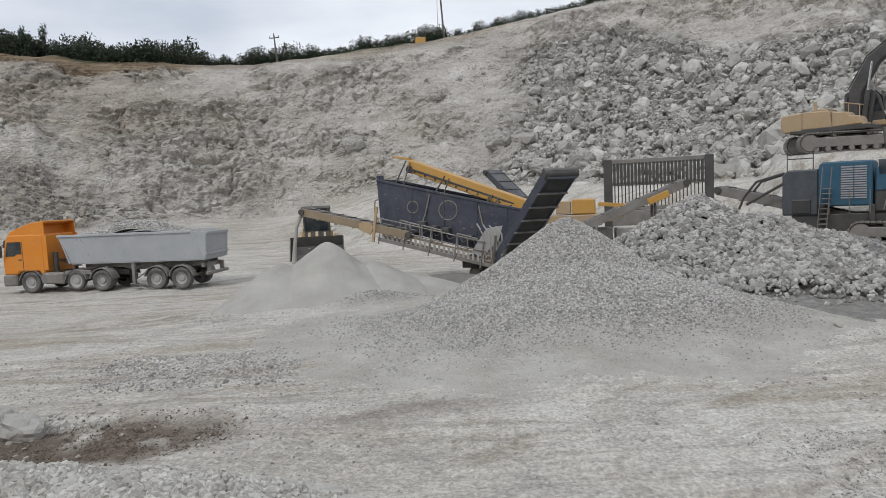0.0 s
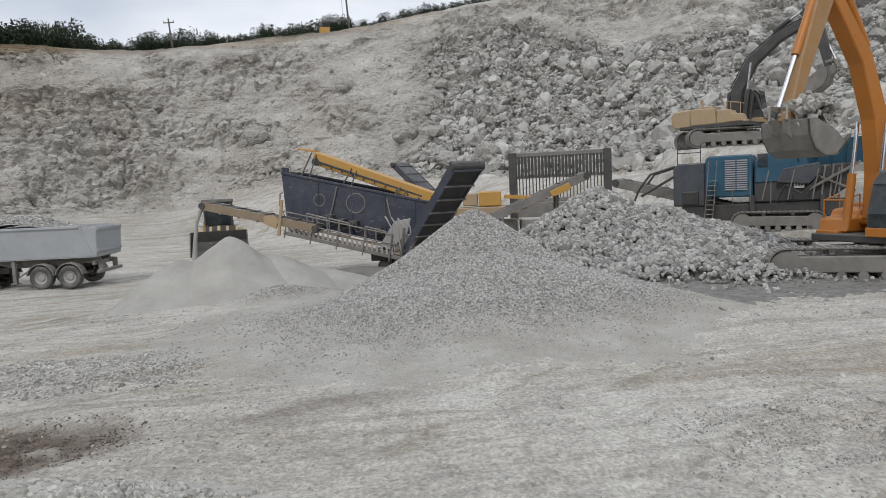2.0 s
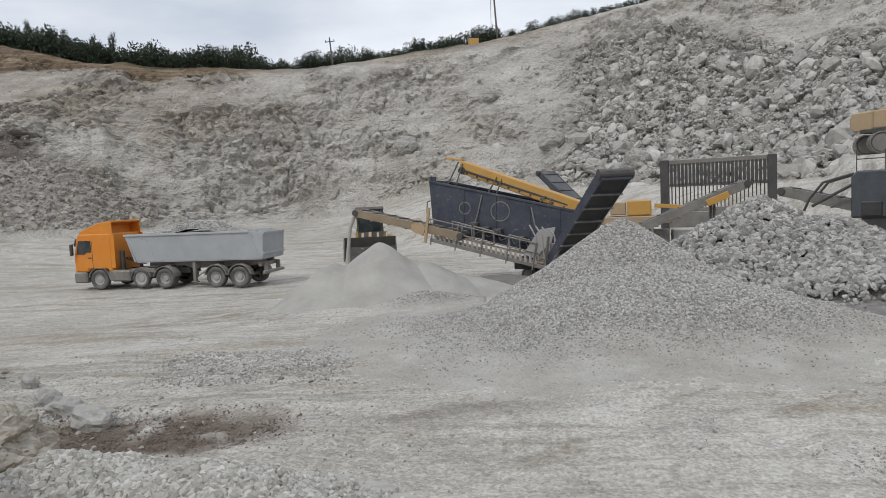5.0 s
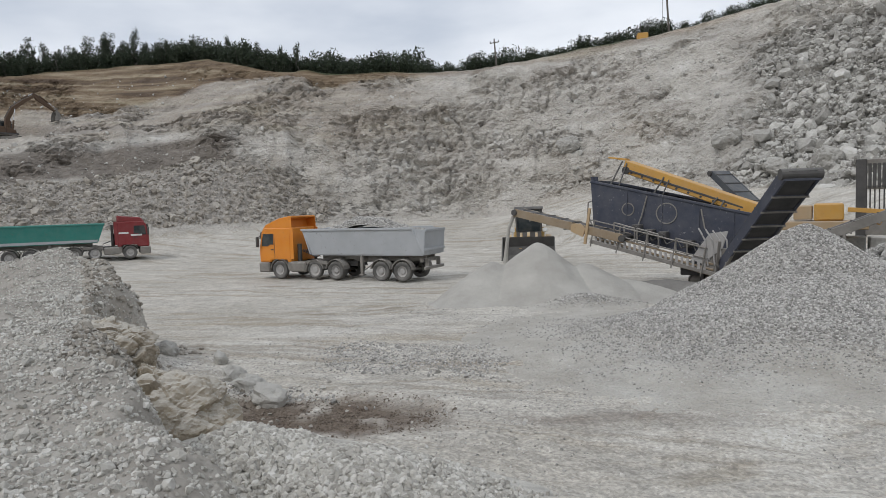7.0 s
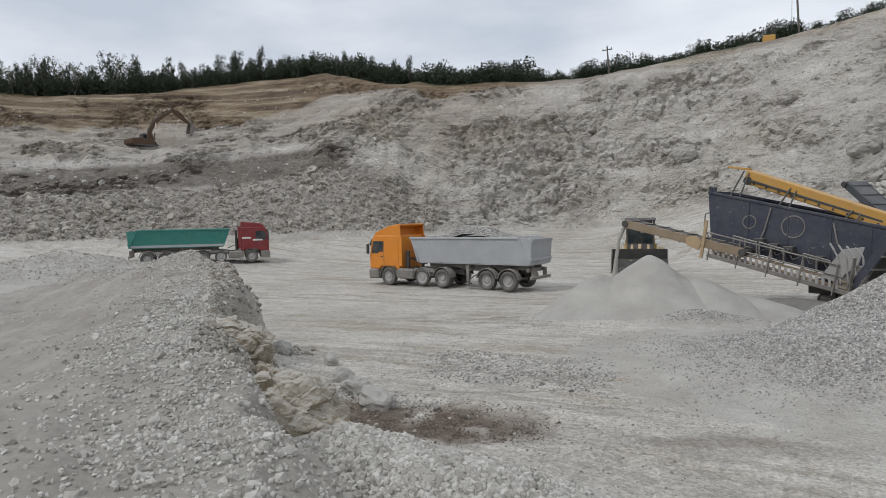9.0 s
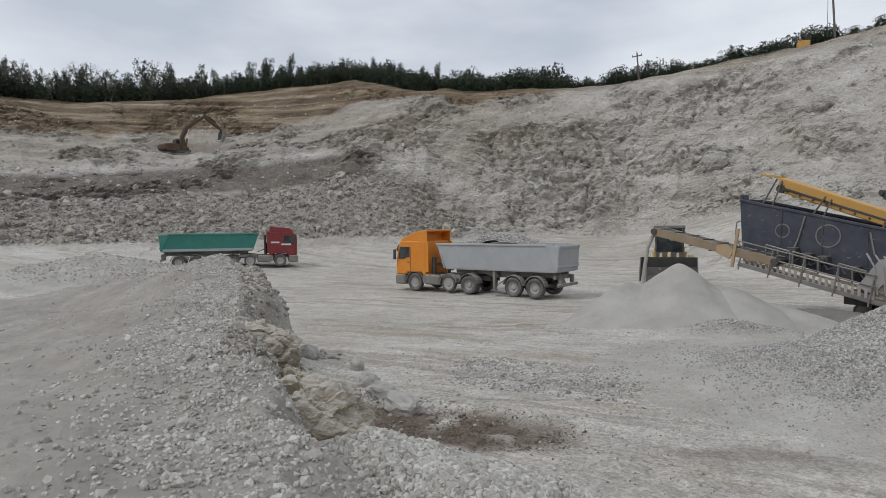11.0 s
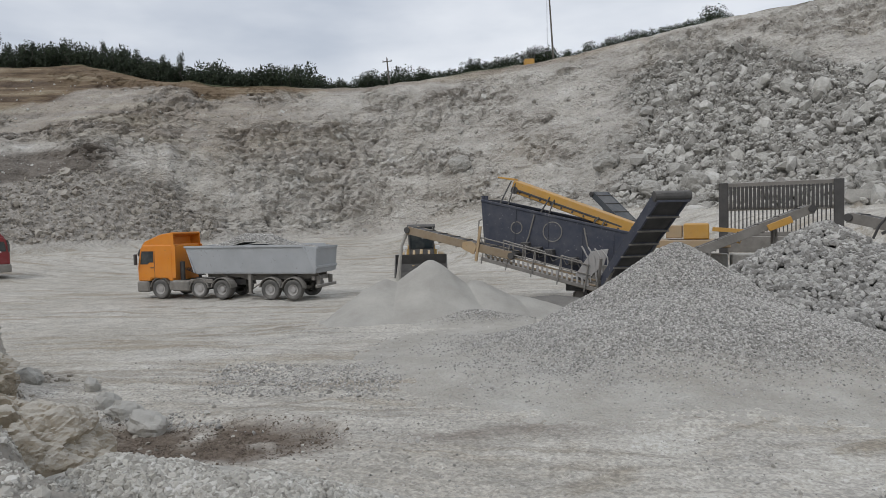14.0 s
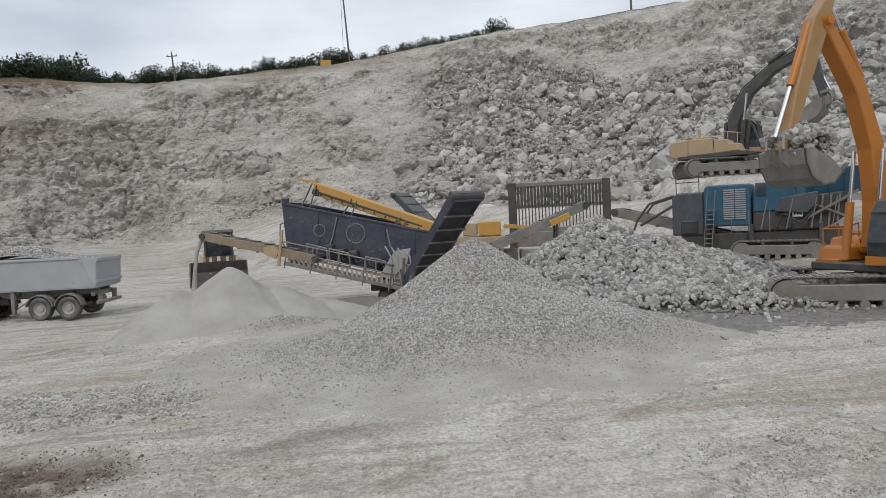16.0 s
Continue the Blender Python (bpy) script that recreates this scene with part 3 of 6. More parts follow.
def box(bm, x0, x1, y0, y1, z0, z1, bevel=0.02, m=None):
    made = bmesh.ops.create_cube(bm, size=1.0)["verts"]
    for v in made:
        v.co = Vector((x0 + (v.co.x + 0.5) * (x1 - x0), y0 + (v.co.y + 0.5) * (y1 - y0), z0 + (v.co.z + 0.5) * (z1 - z0)))
    if m:
        bmesh.ops.transform(bm, matrix=m, verts=made)
    if bevel:
        edges = list({e for v in made for e in v.link_edges})
        bmesh.ops.bevel(bm, geom=edges, offset=bevel, segments=1, affect="EDGES")
    return bm


def prism(bm, outline, y0, y1, bevel=0.02, y0b=None, y1b=None):
    """A plate or body with the outline (x, z), from y0 to y1."""
    a = [bm.verts.new((x, y0, z)) for x, z in outline]
    b = [bm.verts.new((x, y1, z)) for x, z in outline]
    n = len(a)
    faces = [bm.faces.new(a), bm.faces.new(b[::-1])]
    for k in range(n):
        faces.append(bm.faces.new((a[k], b[k], b[(k + 1) % n], a[(k + 1) % n])))
    if bevel:
        bmesh.ops.recalc_face_normals(bm, faces=faces)
        bmesh.ops.bevel(bm, geom=list({e for f in faces for e in f.edges}), offset=bevel, segments=1, affect="EDGES")
    return bm


def rod(bm, p, q, r, sides=10, r2=None):
    p, q = Vector(p), Vector(q)
    made = bmesh.ops.create_cone(bm, cap_ends=True, segments=sides, radius1=r, radius2=r if r2 is None else r2, depth=(q - p).length)["verts"]
    turn = (q - p).to_track_quat("Z", "Y").to_matrix().to_4x4()
    bmesh.ops.transform(bm, matrix=Matrix.Translation((p + q) / 2) @ turn, verts=made)
    return bm


def beam(bm, p, q, w, h, bevel=0.01):
    """A straight box girder from p to q, w wide and h high."""
    p, q = Vector(p), Vector(q)
    d = q - p
    flat = Vector((d.x, d.y, 0))
    side = Vector((-d.y, d.x, 0)).normalized() if flat.length > 1e-4 else Vector((0, 1, 0))
    fwd = d.normalized()
    up = fwd.cross(side)
    m = Matrix((fwd, side, up)).transposed().to_4x4()
    m.translation = (p + q) / 2
    return box(bm, -d.length / 2, d.length / 2, -w / 2, w / 2, -h / 2, h / 2, bevel, m)


def hose(bm, points, r, sides=6):
    for a, b in zip(points, points[1:]):
        rod(bm, a, b, r, sides)
    return bm


def thick_path(path, widths):
    """The outline of a bent arm that follows path (x, z) with a width at every point."""
    left, right = [], []
    for k, (p, w) in enumerate(zip(path, widths)):
        a, b = path[max(k - 1, 0)], path[min(k + 1, len(path) - 1)]
        d = Vector((b[0] - a[0], b[1] - a[1])).normalized()
        left.append((p[0] - d.y * w / 2, p[1] + d.x * w / 2))
        right.append((p[0] + d.y * w / 2, p[1] - d.x * w / 2))
    return left + right[::-1]


def ground_at(x, y):
    return float(floor_height(np.array([float(x)]), np.array([float(y)]))[0][0])


ORANGE = painted("orange_truck_paint", (0.72, 0.24, 0.012), 0.10, 0.35)
RED = painted("red_truck_paint", (0.20, 0.010, 0.014), 0.10, 0.35)
TEAL = painted("green_tipper_paint", (0.012, 0.20, 0.165), 0.15, 0.45)
GREY_BODY = painted("grey_tipper_paint", (0.40, 0.42, 0.44), 0.18, 0.45)
YELLOW = painted("machine_yellow_paint", (0.58, 0.30, 0.035), 0.24, 0.5)
LOADER = painted("dusty_loader_paint", (0.50, 0.30, 0.06), 0.42, 0.7)
RUSTY = painted("rusty_brown_paint", (0.085, 0.048, 0.026), 0.06, 0.8)
CONVEYOR = painted("dusty_conveyor_paint", (0.24, 0.165, 0.085), 0.42, 0.8)
TAN = painted("faded_tan_paint", (0.44, 0.30, 0.15), 0.40, 0.7)
DIGGER = painted("digger_orange_paint", (0.47, 0.16, 0.008), 0.09, 0.4)
NAVY = painted("navy_steel_paint", (0.024, 0.032, 0.058), 0.17, 0.55, (0.36, 0.35, 0.34))
BLUE = painted("crusher_blue_paint", (0.009, 0.085, 0.15), 0.11, 0.5)
GREYBLUE = painted("worn_grey_blue_paint", (0.045, 0.055, 0.068), 0.17, 0.6)
STEEL = painted("dusty_dark_steel", (0.045, 0.043, 0.042), 0.15, 0.6)
DUSTY = painted("dust_caked_steel", (0.15, 0.138, 0.122), 0.52, 0.85)
BLACK = painted("black_rubber_belt", (0.022, 0.022, 0.024), 0.14, 0.7, (0.05, 0.05, 0.05))
TYRE = painted("tyre_rubber", (0.03, 0.03, 0.03), 0.42, 0.85, (0.05, 0.05, 0.05))
RIM = painted("dusty_wheel_rim", (0.36, 0.35, 0.34), 0.40, 0.6)
WHITE = painted("white_paint", (0.72, 0.72, 0.70), 0.15, 0.5)
WOODP = painted("weathered_pole", (0.12, 0.105, 0.09), 0.1, 0.9)
CONCRETE = stone_material("cast_concrete", (0.36, 0.35, 0.33), (0.44, 0.43, 0.40), 5, 0.3)
CHROME = Shade("chrome_rod", 0.18, 1.0).paint((0.75, 0.75, 0.76)).mat


def glass_material(name, tint):
    s = Shade(name, 0.12)
    s.paint(s.mix(s.ramp(s.noise(2.0, 5), (0.4, 0.0), (0.7, 0.14)), tint, (0.35, 0.34, 0.31)))
    s.bsdf.inputs["Coat Weight"].default_value = 0.2
    return s.mat


GLASS = glass_material("dusty_dark_glass", (0.02, 0.028, 0.032))


def wheel(parent, x, y, r, width, rim_r=0.56, near=1, treads=0, rim_material=None):
    """A wheel: tyre with rounded shoulders, dished rim with hub and nuts."""
    bm = bmesh.new()
    prof = [(rim_r * r, 0.42), (0.80 * r, 0.50), (0.95 * r, 0.47), (r, 0.36), (r, -0.36), (0.95 * r, -0.47), (0.80 * r, -0.50), (rim_r * r, -0.42)]
    n = 32
    loops = []
    for k in range(n):
        a = 2 * math.pi * k / n
        loops.append([bm.verts.new((p * math.cos(a), w * width, p * math.sin(a))) for p, w in prof])
    for k in range(n):
        for j in range(len(prof)):
            bm.faces.new((loops[k][j], loops[(k + 1) % n][j], loops[(k + 1) % n][(j + 1) % len(prof)], loops[k][(j + 1) % len(prof)]))
    for k in range(treads):
        a = 2 * math.pi * k / treads
        for s in (-1, 1):
            m = Matrix.Rotation(-a, 4, "Y") @ Matrix.Translation((r * 1.0, s * width * 0.2, 0)) @ Matrix.Rotation(s * 0.5, 4, "X")
            box(bm, -0.03, 0.03, -width * 0.22, width * 0.22, -0.035, 0.035, 0, m)
    tyre = part("wheel", bm, TYRE, parent, smooth=False)
    tyre.location = (x, y, r)
    bm = bmesh.new()
    prof = [(rim_r * r, 0.40), (rim_r * r * 0.93, 0.33), (rim_r * r * 0.6, 0.18), (rim_r * r * 0.42, 0.34), (0.001, 0.36)]
    loops = []
    for k in range(20):
        a = 2 * math.pi * k / 20
        loops.append([bm.verts.new((p * math.cos(a), near * w * width, p * math.sin(a))) for p, w in prof])
    for k in range(20):
        for j in range(len(prof) - 1):
            bm.faces.new((loops[k][j], loops[(k + 1) % 20][j], loops[(k + 1) % 20][j + 1], loops[k][j + 1]))
    for k in range(10):
        a = 2 * math.pi * k / 10
        rod(bm, (rim_r * r * 0.5 * math.cos(a), near * 0.22 * width, rim_r * r * 0.5 * math.sin(a)), (rim_r * r * 0.5 * math.cos(a), near * 0.34 * width, rim_r * r * 0.5 * math.sin(a)), 0.02, 6)
    part("rim", bm, rim_material or RIM, tyre, "dusty grey steel rim")
    return tyre


def mudguard(bm, x, y0, y1, r0, r1, a0, a1, z):
    n = 9
    out = [(x + r1 * math.cos(radians(a0 + (a1 - a0) * k / n)), z + r1 * math.sin(radians(a0 + (a1 - a0) * k / n))) for k in range(n + 1)]
    inn = [(x + r0 * math.cos(radians(a0 + (a1 - a0) * k / n)), z + r0 * math.sin(radians(a0 + (a1 - a0) * k / n))) for k in range(n + 1)]
    return prism(bm, out + inn[::-1], y0, y1, 0)


def tipper_truck(m, cab_paint, body_paint, body_trim, label, roof=3.62, boxy=False):
    t = thing("tipper_truck", m, label, "truck")
    # cab
    bm = bmesh.new()
    prism(bm, [(1.40, 0.95), (1.42, 1.75), (1.22, 2.75), (1.05, 2.95), (-0.85, 2.95), (-0.85, 0.95), (-0.62, 0.95), (-0.55, 1.1), (0.55, 1.1), (0.62, 0.95)], -1.22, 1.22, 0.06)
    cab = part("cab", bm, cab_paint, t)
    bm = bmesh.new()
    if boxy:
        prism(bm, [(1.15, 2.9), (0.85, 3.25), (0.1, roof - 0.1), (-0.8, roof), (-0.86, 2.9)], -1.18, 1.18, 0.06)
    else:
        prism(bm, [(1.15, 2.9), (0.95, 3.12), (-0.05, roof - 0.12), (-0.85, roof), (-0.92, roof), (-0.92, roof - 0.1), (-0.30, roof - 0.25), (-0.35, 2.9)], -1.16, 1.16, 0.03)
    for s in (-1, 1) if not boxy else ():
        prism(bm, [(-0.32, 2.9), (-0.25, roof - 0.2), (-0.92, roof - 0.05), (-0.95, 2.9)], s * 1.16 - 0.02, s * 1.16 + 0.02, 0)
    for s in (-1, 1):
        prism(bm, [(-0.82, 1.15), (-0.82, 2.95), (-1.05, 2.9), (-1.05, 1.15)], s * 1.19 - 0.02, s * 1.19 + 0.02, 0)
    part("roof_fairing", bm, cab_paint, t)
    bm = bmesh.new()
    prism(bm, [(1.32, 2.32), (1.22, 2.72), (1.35, 2.70), (1.45, 2.32)], -1.15, 1.15, 0.015)
    part("sun_visor", bm, STEEL, t)
    bm = bmesh.new()
    prism(bm, [(1.432, 1.85), (1.28, 2.62), (1.24, 2.62), (1.38, 1.85)], -1.08, 1.08, 0.0)
    part("windscreen", bm, GLASS, t, "dark dusty windscreen")
    for s in (-1, 1):
        bm = bmesh.new()
        prism(bm, [(1.22, 1.88), (1.10, 2.60), (0.35, 2.60), (0.35, 1.98), (0.62, 1.98), (0.75, 1.88)], s * 1.222 - 0.012, s * 1.222 + 0.012, 0)
        part("side_window", bm, GLASS, cab, "dark side window")
        bm = bmesh.new()
        box(bm, 1.30, 1.42, s * 1.42 - 0.10, s * 1.42 + 0.10, 1.85, 2.45, 0.03)
        rod(bm, (1.30, s * 1.2, 2.5), (1.36, s * 1.42, 2.4), 0.02, 6)
        part("mirror", bm, STEEL, t, "black door mirror")
        bm = bmesh.new()
        box(bm, 0.28, 0.30, s * 1.226 - 0.006, s * 1.226 + 0.006, 1.0, 2.6, 0)
        box(bm, 0.36, 0.54, s * 1.235 - 0.012, s * 1.235 + 0.012, 1.66, 1.72, 0)
        part("door_seam", bm, STEEL, cab)
    bm = bmesh.new()
    box(bm, 0.72, 1.50, -1.23, 1.23, 0.35, 0.95, 0.07)
    part("bumper", bm, DUSTY, t, "dust-covered grey bumper")
    for s in (-1, 1):
        part("step", box(bmesh.new(), -1.35, -0.60, s * 1.0 - 0.2, s * 1.0 + 0.2, 0.45, 1.0, 0.04), DUSTY, t)
    bm = bmesh.new()
    for k in range(5):
        box(bm, 1.40, 1.445, -0.85, 0.85, 1.02 + 0.15 * k, 1.10 + 0.15 * k, 0.01)
    part("grille", bm, STEEL, t)
    for s in (-1, 1):
        bm = bmesh.new()
        box(bm, 1.42, 1.52, s * 0.9 - 0.22, s * 0.9 + 0.22, 0.62, 0.82, 0.04)
        part("headlight", bm, WHITE, t, "clear headlight")
    # chassis
    bm = bmesh.new()
    for s in (-1, 1):
        box(bm, -4.9, 1.0, s * 0.42 - 0.06, s * 0.42 + 0.06, 0.72, 1.0, 0.01)
    for x in (-2.0, -3.1, -4.8):
        box(bm, x - 0.1, x + 0.1, -0.45, 0.45, 0.74, 0.95, 0.01)
    for x in (0.0, -2.46, -3.85):
        rod(bm, (x, -1.0, 0.5), (x, 1.0, 0.5), 0.09, 8)
    part("chassis", bm, STEEL, t)
    for s in (-1, 1):
        bm = bmesh.new()
        box(bm, -1.85, -0.75, s * 0.98 - 0.26, s * 0.98 + 0.26, 0.40, 0.98, 0.08)
        box(bm, -3.3, -1.9, s * 1.14 - 0.03, s * 1.14 + 0.03, 0.85, 1.06, 0.02)
        part("fuel_tank", bm, DUSTY, t, "dusty side tank")
    bm = bmesh.new()
    rod(bm, (-1.15, 0.75, 0.9), (-1.15, 0.75, 2.0), 0.13, 12)
    rod(bm, (-1.2, -0.7, 0.9), (-1.2, -0.7, 2.7), 0.09, 12)
    for k in range(4):
        rod(bm, (-0.9, 0.3 - 0.2 * k, 1.6), (-1.9, 0.25 - 0.15 * k, 1.2), 0.025, 6)
    part("exhaust", bm, STEEL, t)
    for s in (-1, 1):
        for x, y, w, r, z in ((0.0, 1.0, 0.2, 0.62, 0.52), (-2.46, 1.0, 0.22, 0.56, 0.52), (-3.85, 0.95, 0.3, 0.60, 0.52), (-6.75, 1.02, 0.22, 0.60, 0.54), (-8.06, 1.02, 0.22, 0.60, 0.54)):
            part("mudguard", mudguard(bmesh.new(), x, s * y - w, s * y + w, r, r + 0.04, 10, 172, z), DUSTY, t, "dusty grey mudguard")
    for s in (-1, 1):
        wheel(t, 0.0, s * 1.05, 0.52, 0.31, near=s)
        wheel(t, -2.46, s * 1.05, 0.47, 0.30, near=s, rim_r=0.72).location.z = 0.55
        wheel(t, -3.85, s * 0.92, 0.52, 0.58, near=s)
        wheel(t, -6.75, s * 1.02, 0.52, 0.40, near=s)
        wheel(t, -8.06, s * 1.02, 0.52, 0.40, near=s)
    # trailer
    bm = bmesh.new()
    for s in (-1, 1):
        prism(bm, [(-2.6, 1.12), (-2.6, 1.34), (-9.2, 1.34), (-9.2, 1.08), (-5.2, 0.95), (-4.6, 1.12)], s * 0.48 - 0.07, s * 0.48 + 0.07, 0.01)
        box(bm, -5.55, -5.38, s * 0.95 - 0.09, s * 0.95 + 0.09, 0.32, 1.36, 0.02)
        box(bm, -5.62, -5.30, s * 0.95 - 0.15, s * 0.95 + 0.15, 0.26, 0.32, 0.01)
        rod(bm, (-5.5, s * 0.9, 0.5), (-6.2, s * 0.5, 1.05), 0.035, 8)
    for x in (-4.0, -5.5, -6.75, -8.06, -9.1):
        box(bm, x - 0.08, x + 0.08, -0.95, 0.95, 1.0, 1.2, 0.01)
    for x in (-6.75, -8.06):
        rod(bm, (x, -1.0, 0.52), (x, 1.0, 0.52), 0.09, 8)
    box(bm, -9.45, -9.32, -1.15, 1.15, 0.62, 0.78, 0.02)
    for s in (-1, 1):
        box(bm, -9.42, -9.2, s * 0.7 - 0.05, s * 0.7 + 0.05, 0.65, 1.2, 0.01)
    part("trailer_frame", bm, DUSTY, t, "dusty trailer frame with landing legs")
    # body: two flared sides, floor, front and tail
    bm = bmesh.new()
    for s in (-1, 1):
        a = [(-1.72, s * 1.26, 2.78), (-8.75, s * 1.26, 2.78), (-9.35, s * 1.12, 1.42), (-2.2, s * 1.12, 1.42)]
        o = [Vector(p) for p in a]
        i = [p - Vector((0, s * 0.06, 0)) for p in o]
        vo, vi = [bm.verts.new(p) for p in o], [bm.verts.new(p) for p in i]
        bm.faces.new(vo), bm.faces.new(vi[::-1])
        for k in range(4):
            bm.faces.new((vo[k], vo[(k + 1) % 4], vi[(k + 1) % 4], vi[k]))
        beam(bm, (-1.68, s * 1.27, 2.80), (-8.78, s * 1.27, 2.80), 0.12, 0.12, 0.02)
        beam(bm, (-8.75, s * 1.26, 2.78), (-9.35, s * 1.13, 1.42), 0.10, 0.10, 0.02)
    box(bm, -9.3, -2.25, -1.1, 1.1, 1.36, 1.44, 0.01)
    prism(bm, [(-1.72, 2.82), (-2.2, 1.42), (-2.26, 1.42), (-1.78, 2.82)], -1.24, 1.24, 0)
    body = part("tipper_body", bm, body_paint, t)
    bm = bmesh.new()
    prism(bm, [(-9.5, 2.70), (-9.42, 2.74), (-9.32, 1.42), (-9.40, 1.40)], -1.22, 1.22, 0.01)
    for s in (-1, 1):
        prism(bm, [(-8.75, 2.80), (-9.48, 2.72), (-9.36, 1.42)], s * 1.2 - 0.03, s * 1.2 + 0.03, 0)
    for k in (0, 1):
        box(bm, -9.55 + 0.06 * k, -9.47 + 0.06 * k, -1.2, 1.2, 2.62 - 1.0 * k, 2.76 - 1.0 * k, 0.01)
    part("tailgate", bm, body_paint, t)
    if body_trim:
        bm = bmesh.new()
        for s in (-1, 1):
            a = [(-2.12, s * 1.148, 1.62), (-9.28, s * 1.148, 1.62), (-9.37, s * 1.135, 1.42), (-2.2, s * 1.135, 1.42)]
            bm.faces.new([bm.verts.new(p) for p in a])
        part("dust_strip", bm, body_trim, body, "pale dusty lower edge")
    return t


def load_heap(m, name, label):
    """The load lying in a tipper body."""
    n, k = 50, 18
    x, y = np.meshgrid(np.linspace(-8.7, -2.0, n), np.linspace(-1.18, 1.18, k), indexing="ij")
    z = 2.5 + 0.95 * np.exp(-((x + 5.5) / 2.1) ** 2) * (1 - 0.45 * (y / 1.2) ** 2) + 0.10 * fractal(np.stack([x.ravel() * 1.5, y.ravel() * 1.5, 0 * x.ravel()], 1), 2, 3).reshape(x.shape)
    ob = tagged(new(name, mesh_from(name, np.stack([x, y, z], -1).reshape(-1, 3), grid_faces(n, k)[:, ::-1], GRAVEL_SKIN)), label, "gravel")
    ob.matrix_basis = m
    rng = np.random.default_rng(8)
    c = 5000
    i, j = rng.integers(1, n - 1, c), rng.integers(1, k - 1, c)
    pts = np.stack([x[i, j] + rng.uniform(-0.07, 0.07, c), y[i, j] + rng.uniform(-0.06, 0.06, c), z[i, j]], 1)
    st = tagged(new("stones", stones_mesh("stones", pts, rng.uniform(0.04, 0.085, c), GRAVEL, 9)), kind="stuff")
    st.parent = ob
    return ob


# ---- trucks ----
ORANGE_TRUCK = pose(-20.9, 34.3, ground_at(-20.9, 34.3) + 0.02, 0, 0, 173.5)
tipper_truck(ORANGE_TRUCK, ORANGE, GREY_BODY, None, "orange tractor with a grey tipper trailer on the quarry floor")
load_heap(ORANGE_TRUCK, "gravel_load", "heaped crushed gravel load in the grey tipper")
RED_TRUCK = pose(-40.6, 42.2, ground_at(-40.6, 42.2) + 0.02, 0, 0, 46)
tipper_truck(RED_TRUCK, RED, TEAL, GREY_BODY, "dark red tractor with a green tipper trailer by the scree", 3.42, True)
red_cab = [o for o in bpy.data.objects if o.name.startswith("tipper_truck")][-1]
for x0, x1, z0 in ((-0.75, -0.05, 1.98), (0.1, 0.9, 1.80)):
    part("marking_bar", box(bmesh.new(), x0, x1, -1.236, -1.228, z0, z0 + 0.13, 0), WHITE, red_cab, "white marking bar")


# ---- diggers ----


def track(parent, y, length, width, r, material, name="track"):
    """A crawler track: shoes round two wheels, and the frame with rollers inside."""
    half = length / 2 - r
    bm = bmesh.new()
    loop = []
    total = 4 * half + 2 * math.pi * r
    n = int(total / 0.19)
    for k in range(n):
        s = total * k / n
        if s < 2 * half:
            p, a = (-half + s, 0.0), 0
        elif s < 2 * half + math.pi * r:
            a = (s - 2 * half) / r
            p = (half + r * math.sin(a), r - r * math.cos(a))
        elif s < 4 * half + math.pi * r:
            p, a = (half - (s - 2 * half - math.pi * r), 2 * r), math.pi
        else:
            a = math.pi + (s - 4 * half - math.pi * r) / r
            p = (-half + r * math.sin(a), r - r * math.cos(a))
        loop.append((p, a))
        m = Matrix.Translation((p[0], y, p[1])) @ Matrix.Rotation(-a, 4, "Y")
        box(bm, -0.085, 0.085, -width / 2, width / 2, 0.0, 0.045, 0, m)
        box(bm, -0.012, 0.012, -width / 2, width / 2, -0.03, 0.0, 0, m)
        box(bm, -0.08, 0.08, -0.12, 0.12, 0.045, 0.10, 0, m)
    tr = part(name, bm, material, parent, "dust-caked steel crawler track")
    bm = bmesh.new()
    prism(bm, [(-half, r * 0.55), (half, r * 0.55), (half + r * 0.3, r), (half, r * 1.5), (-half, r * 1.5), (-half - r * 0.3, r)], y - width * 0.36, y + width * 0.36, 0.03)
    rod(bm, (half, y - width * 0.4, r), (half, y + width * 0.4, r), r * 0.82, 18)
    rod(bm, (-half, y - width * 0.4, r), (-half, y + width * 0.4, r), r * 0.82, 18)
    for k in range(7):
        x = -half * 0.85 + k * half * 1.7 / 6
        rod(bm, (x, y - width * 0.4, r * 0.38), (x, y + width * 0.4, r * 0.38), r * 0.26, 10)
    for x in (-half * 0.4, half * 0.4):
        rod(bm, (x, y - width * 0.3, r * 1.72), (x, y + width * 0.3, r * 1.72), r * 0.17, 10)
    part("track_frame", bm, material, tr)
    return tr


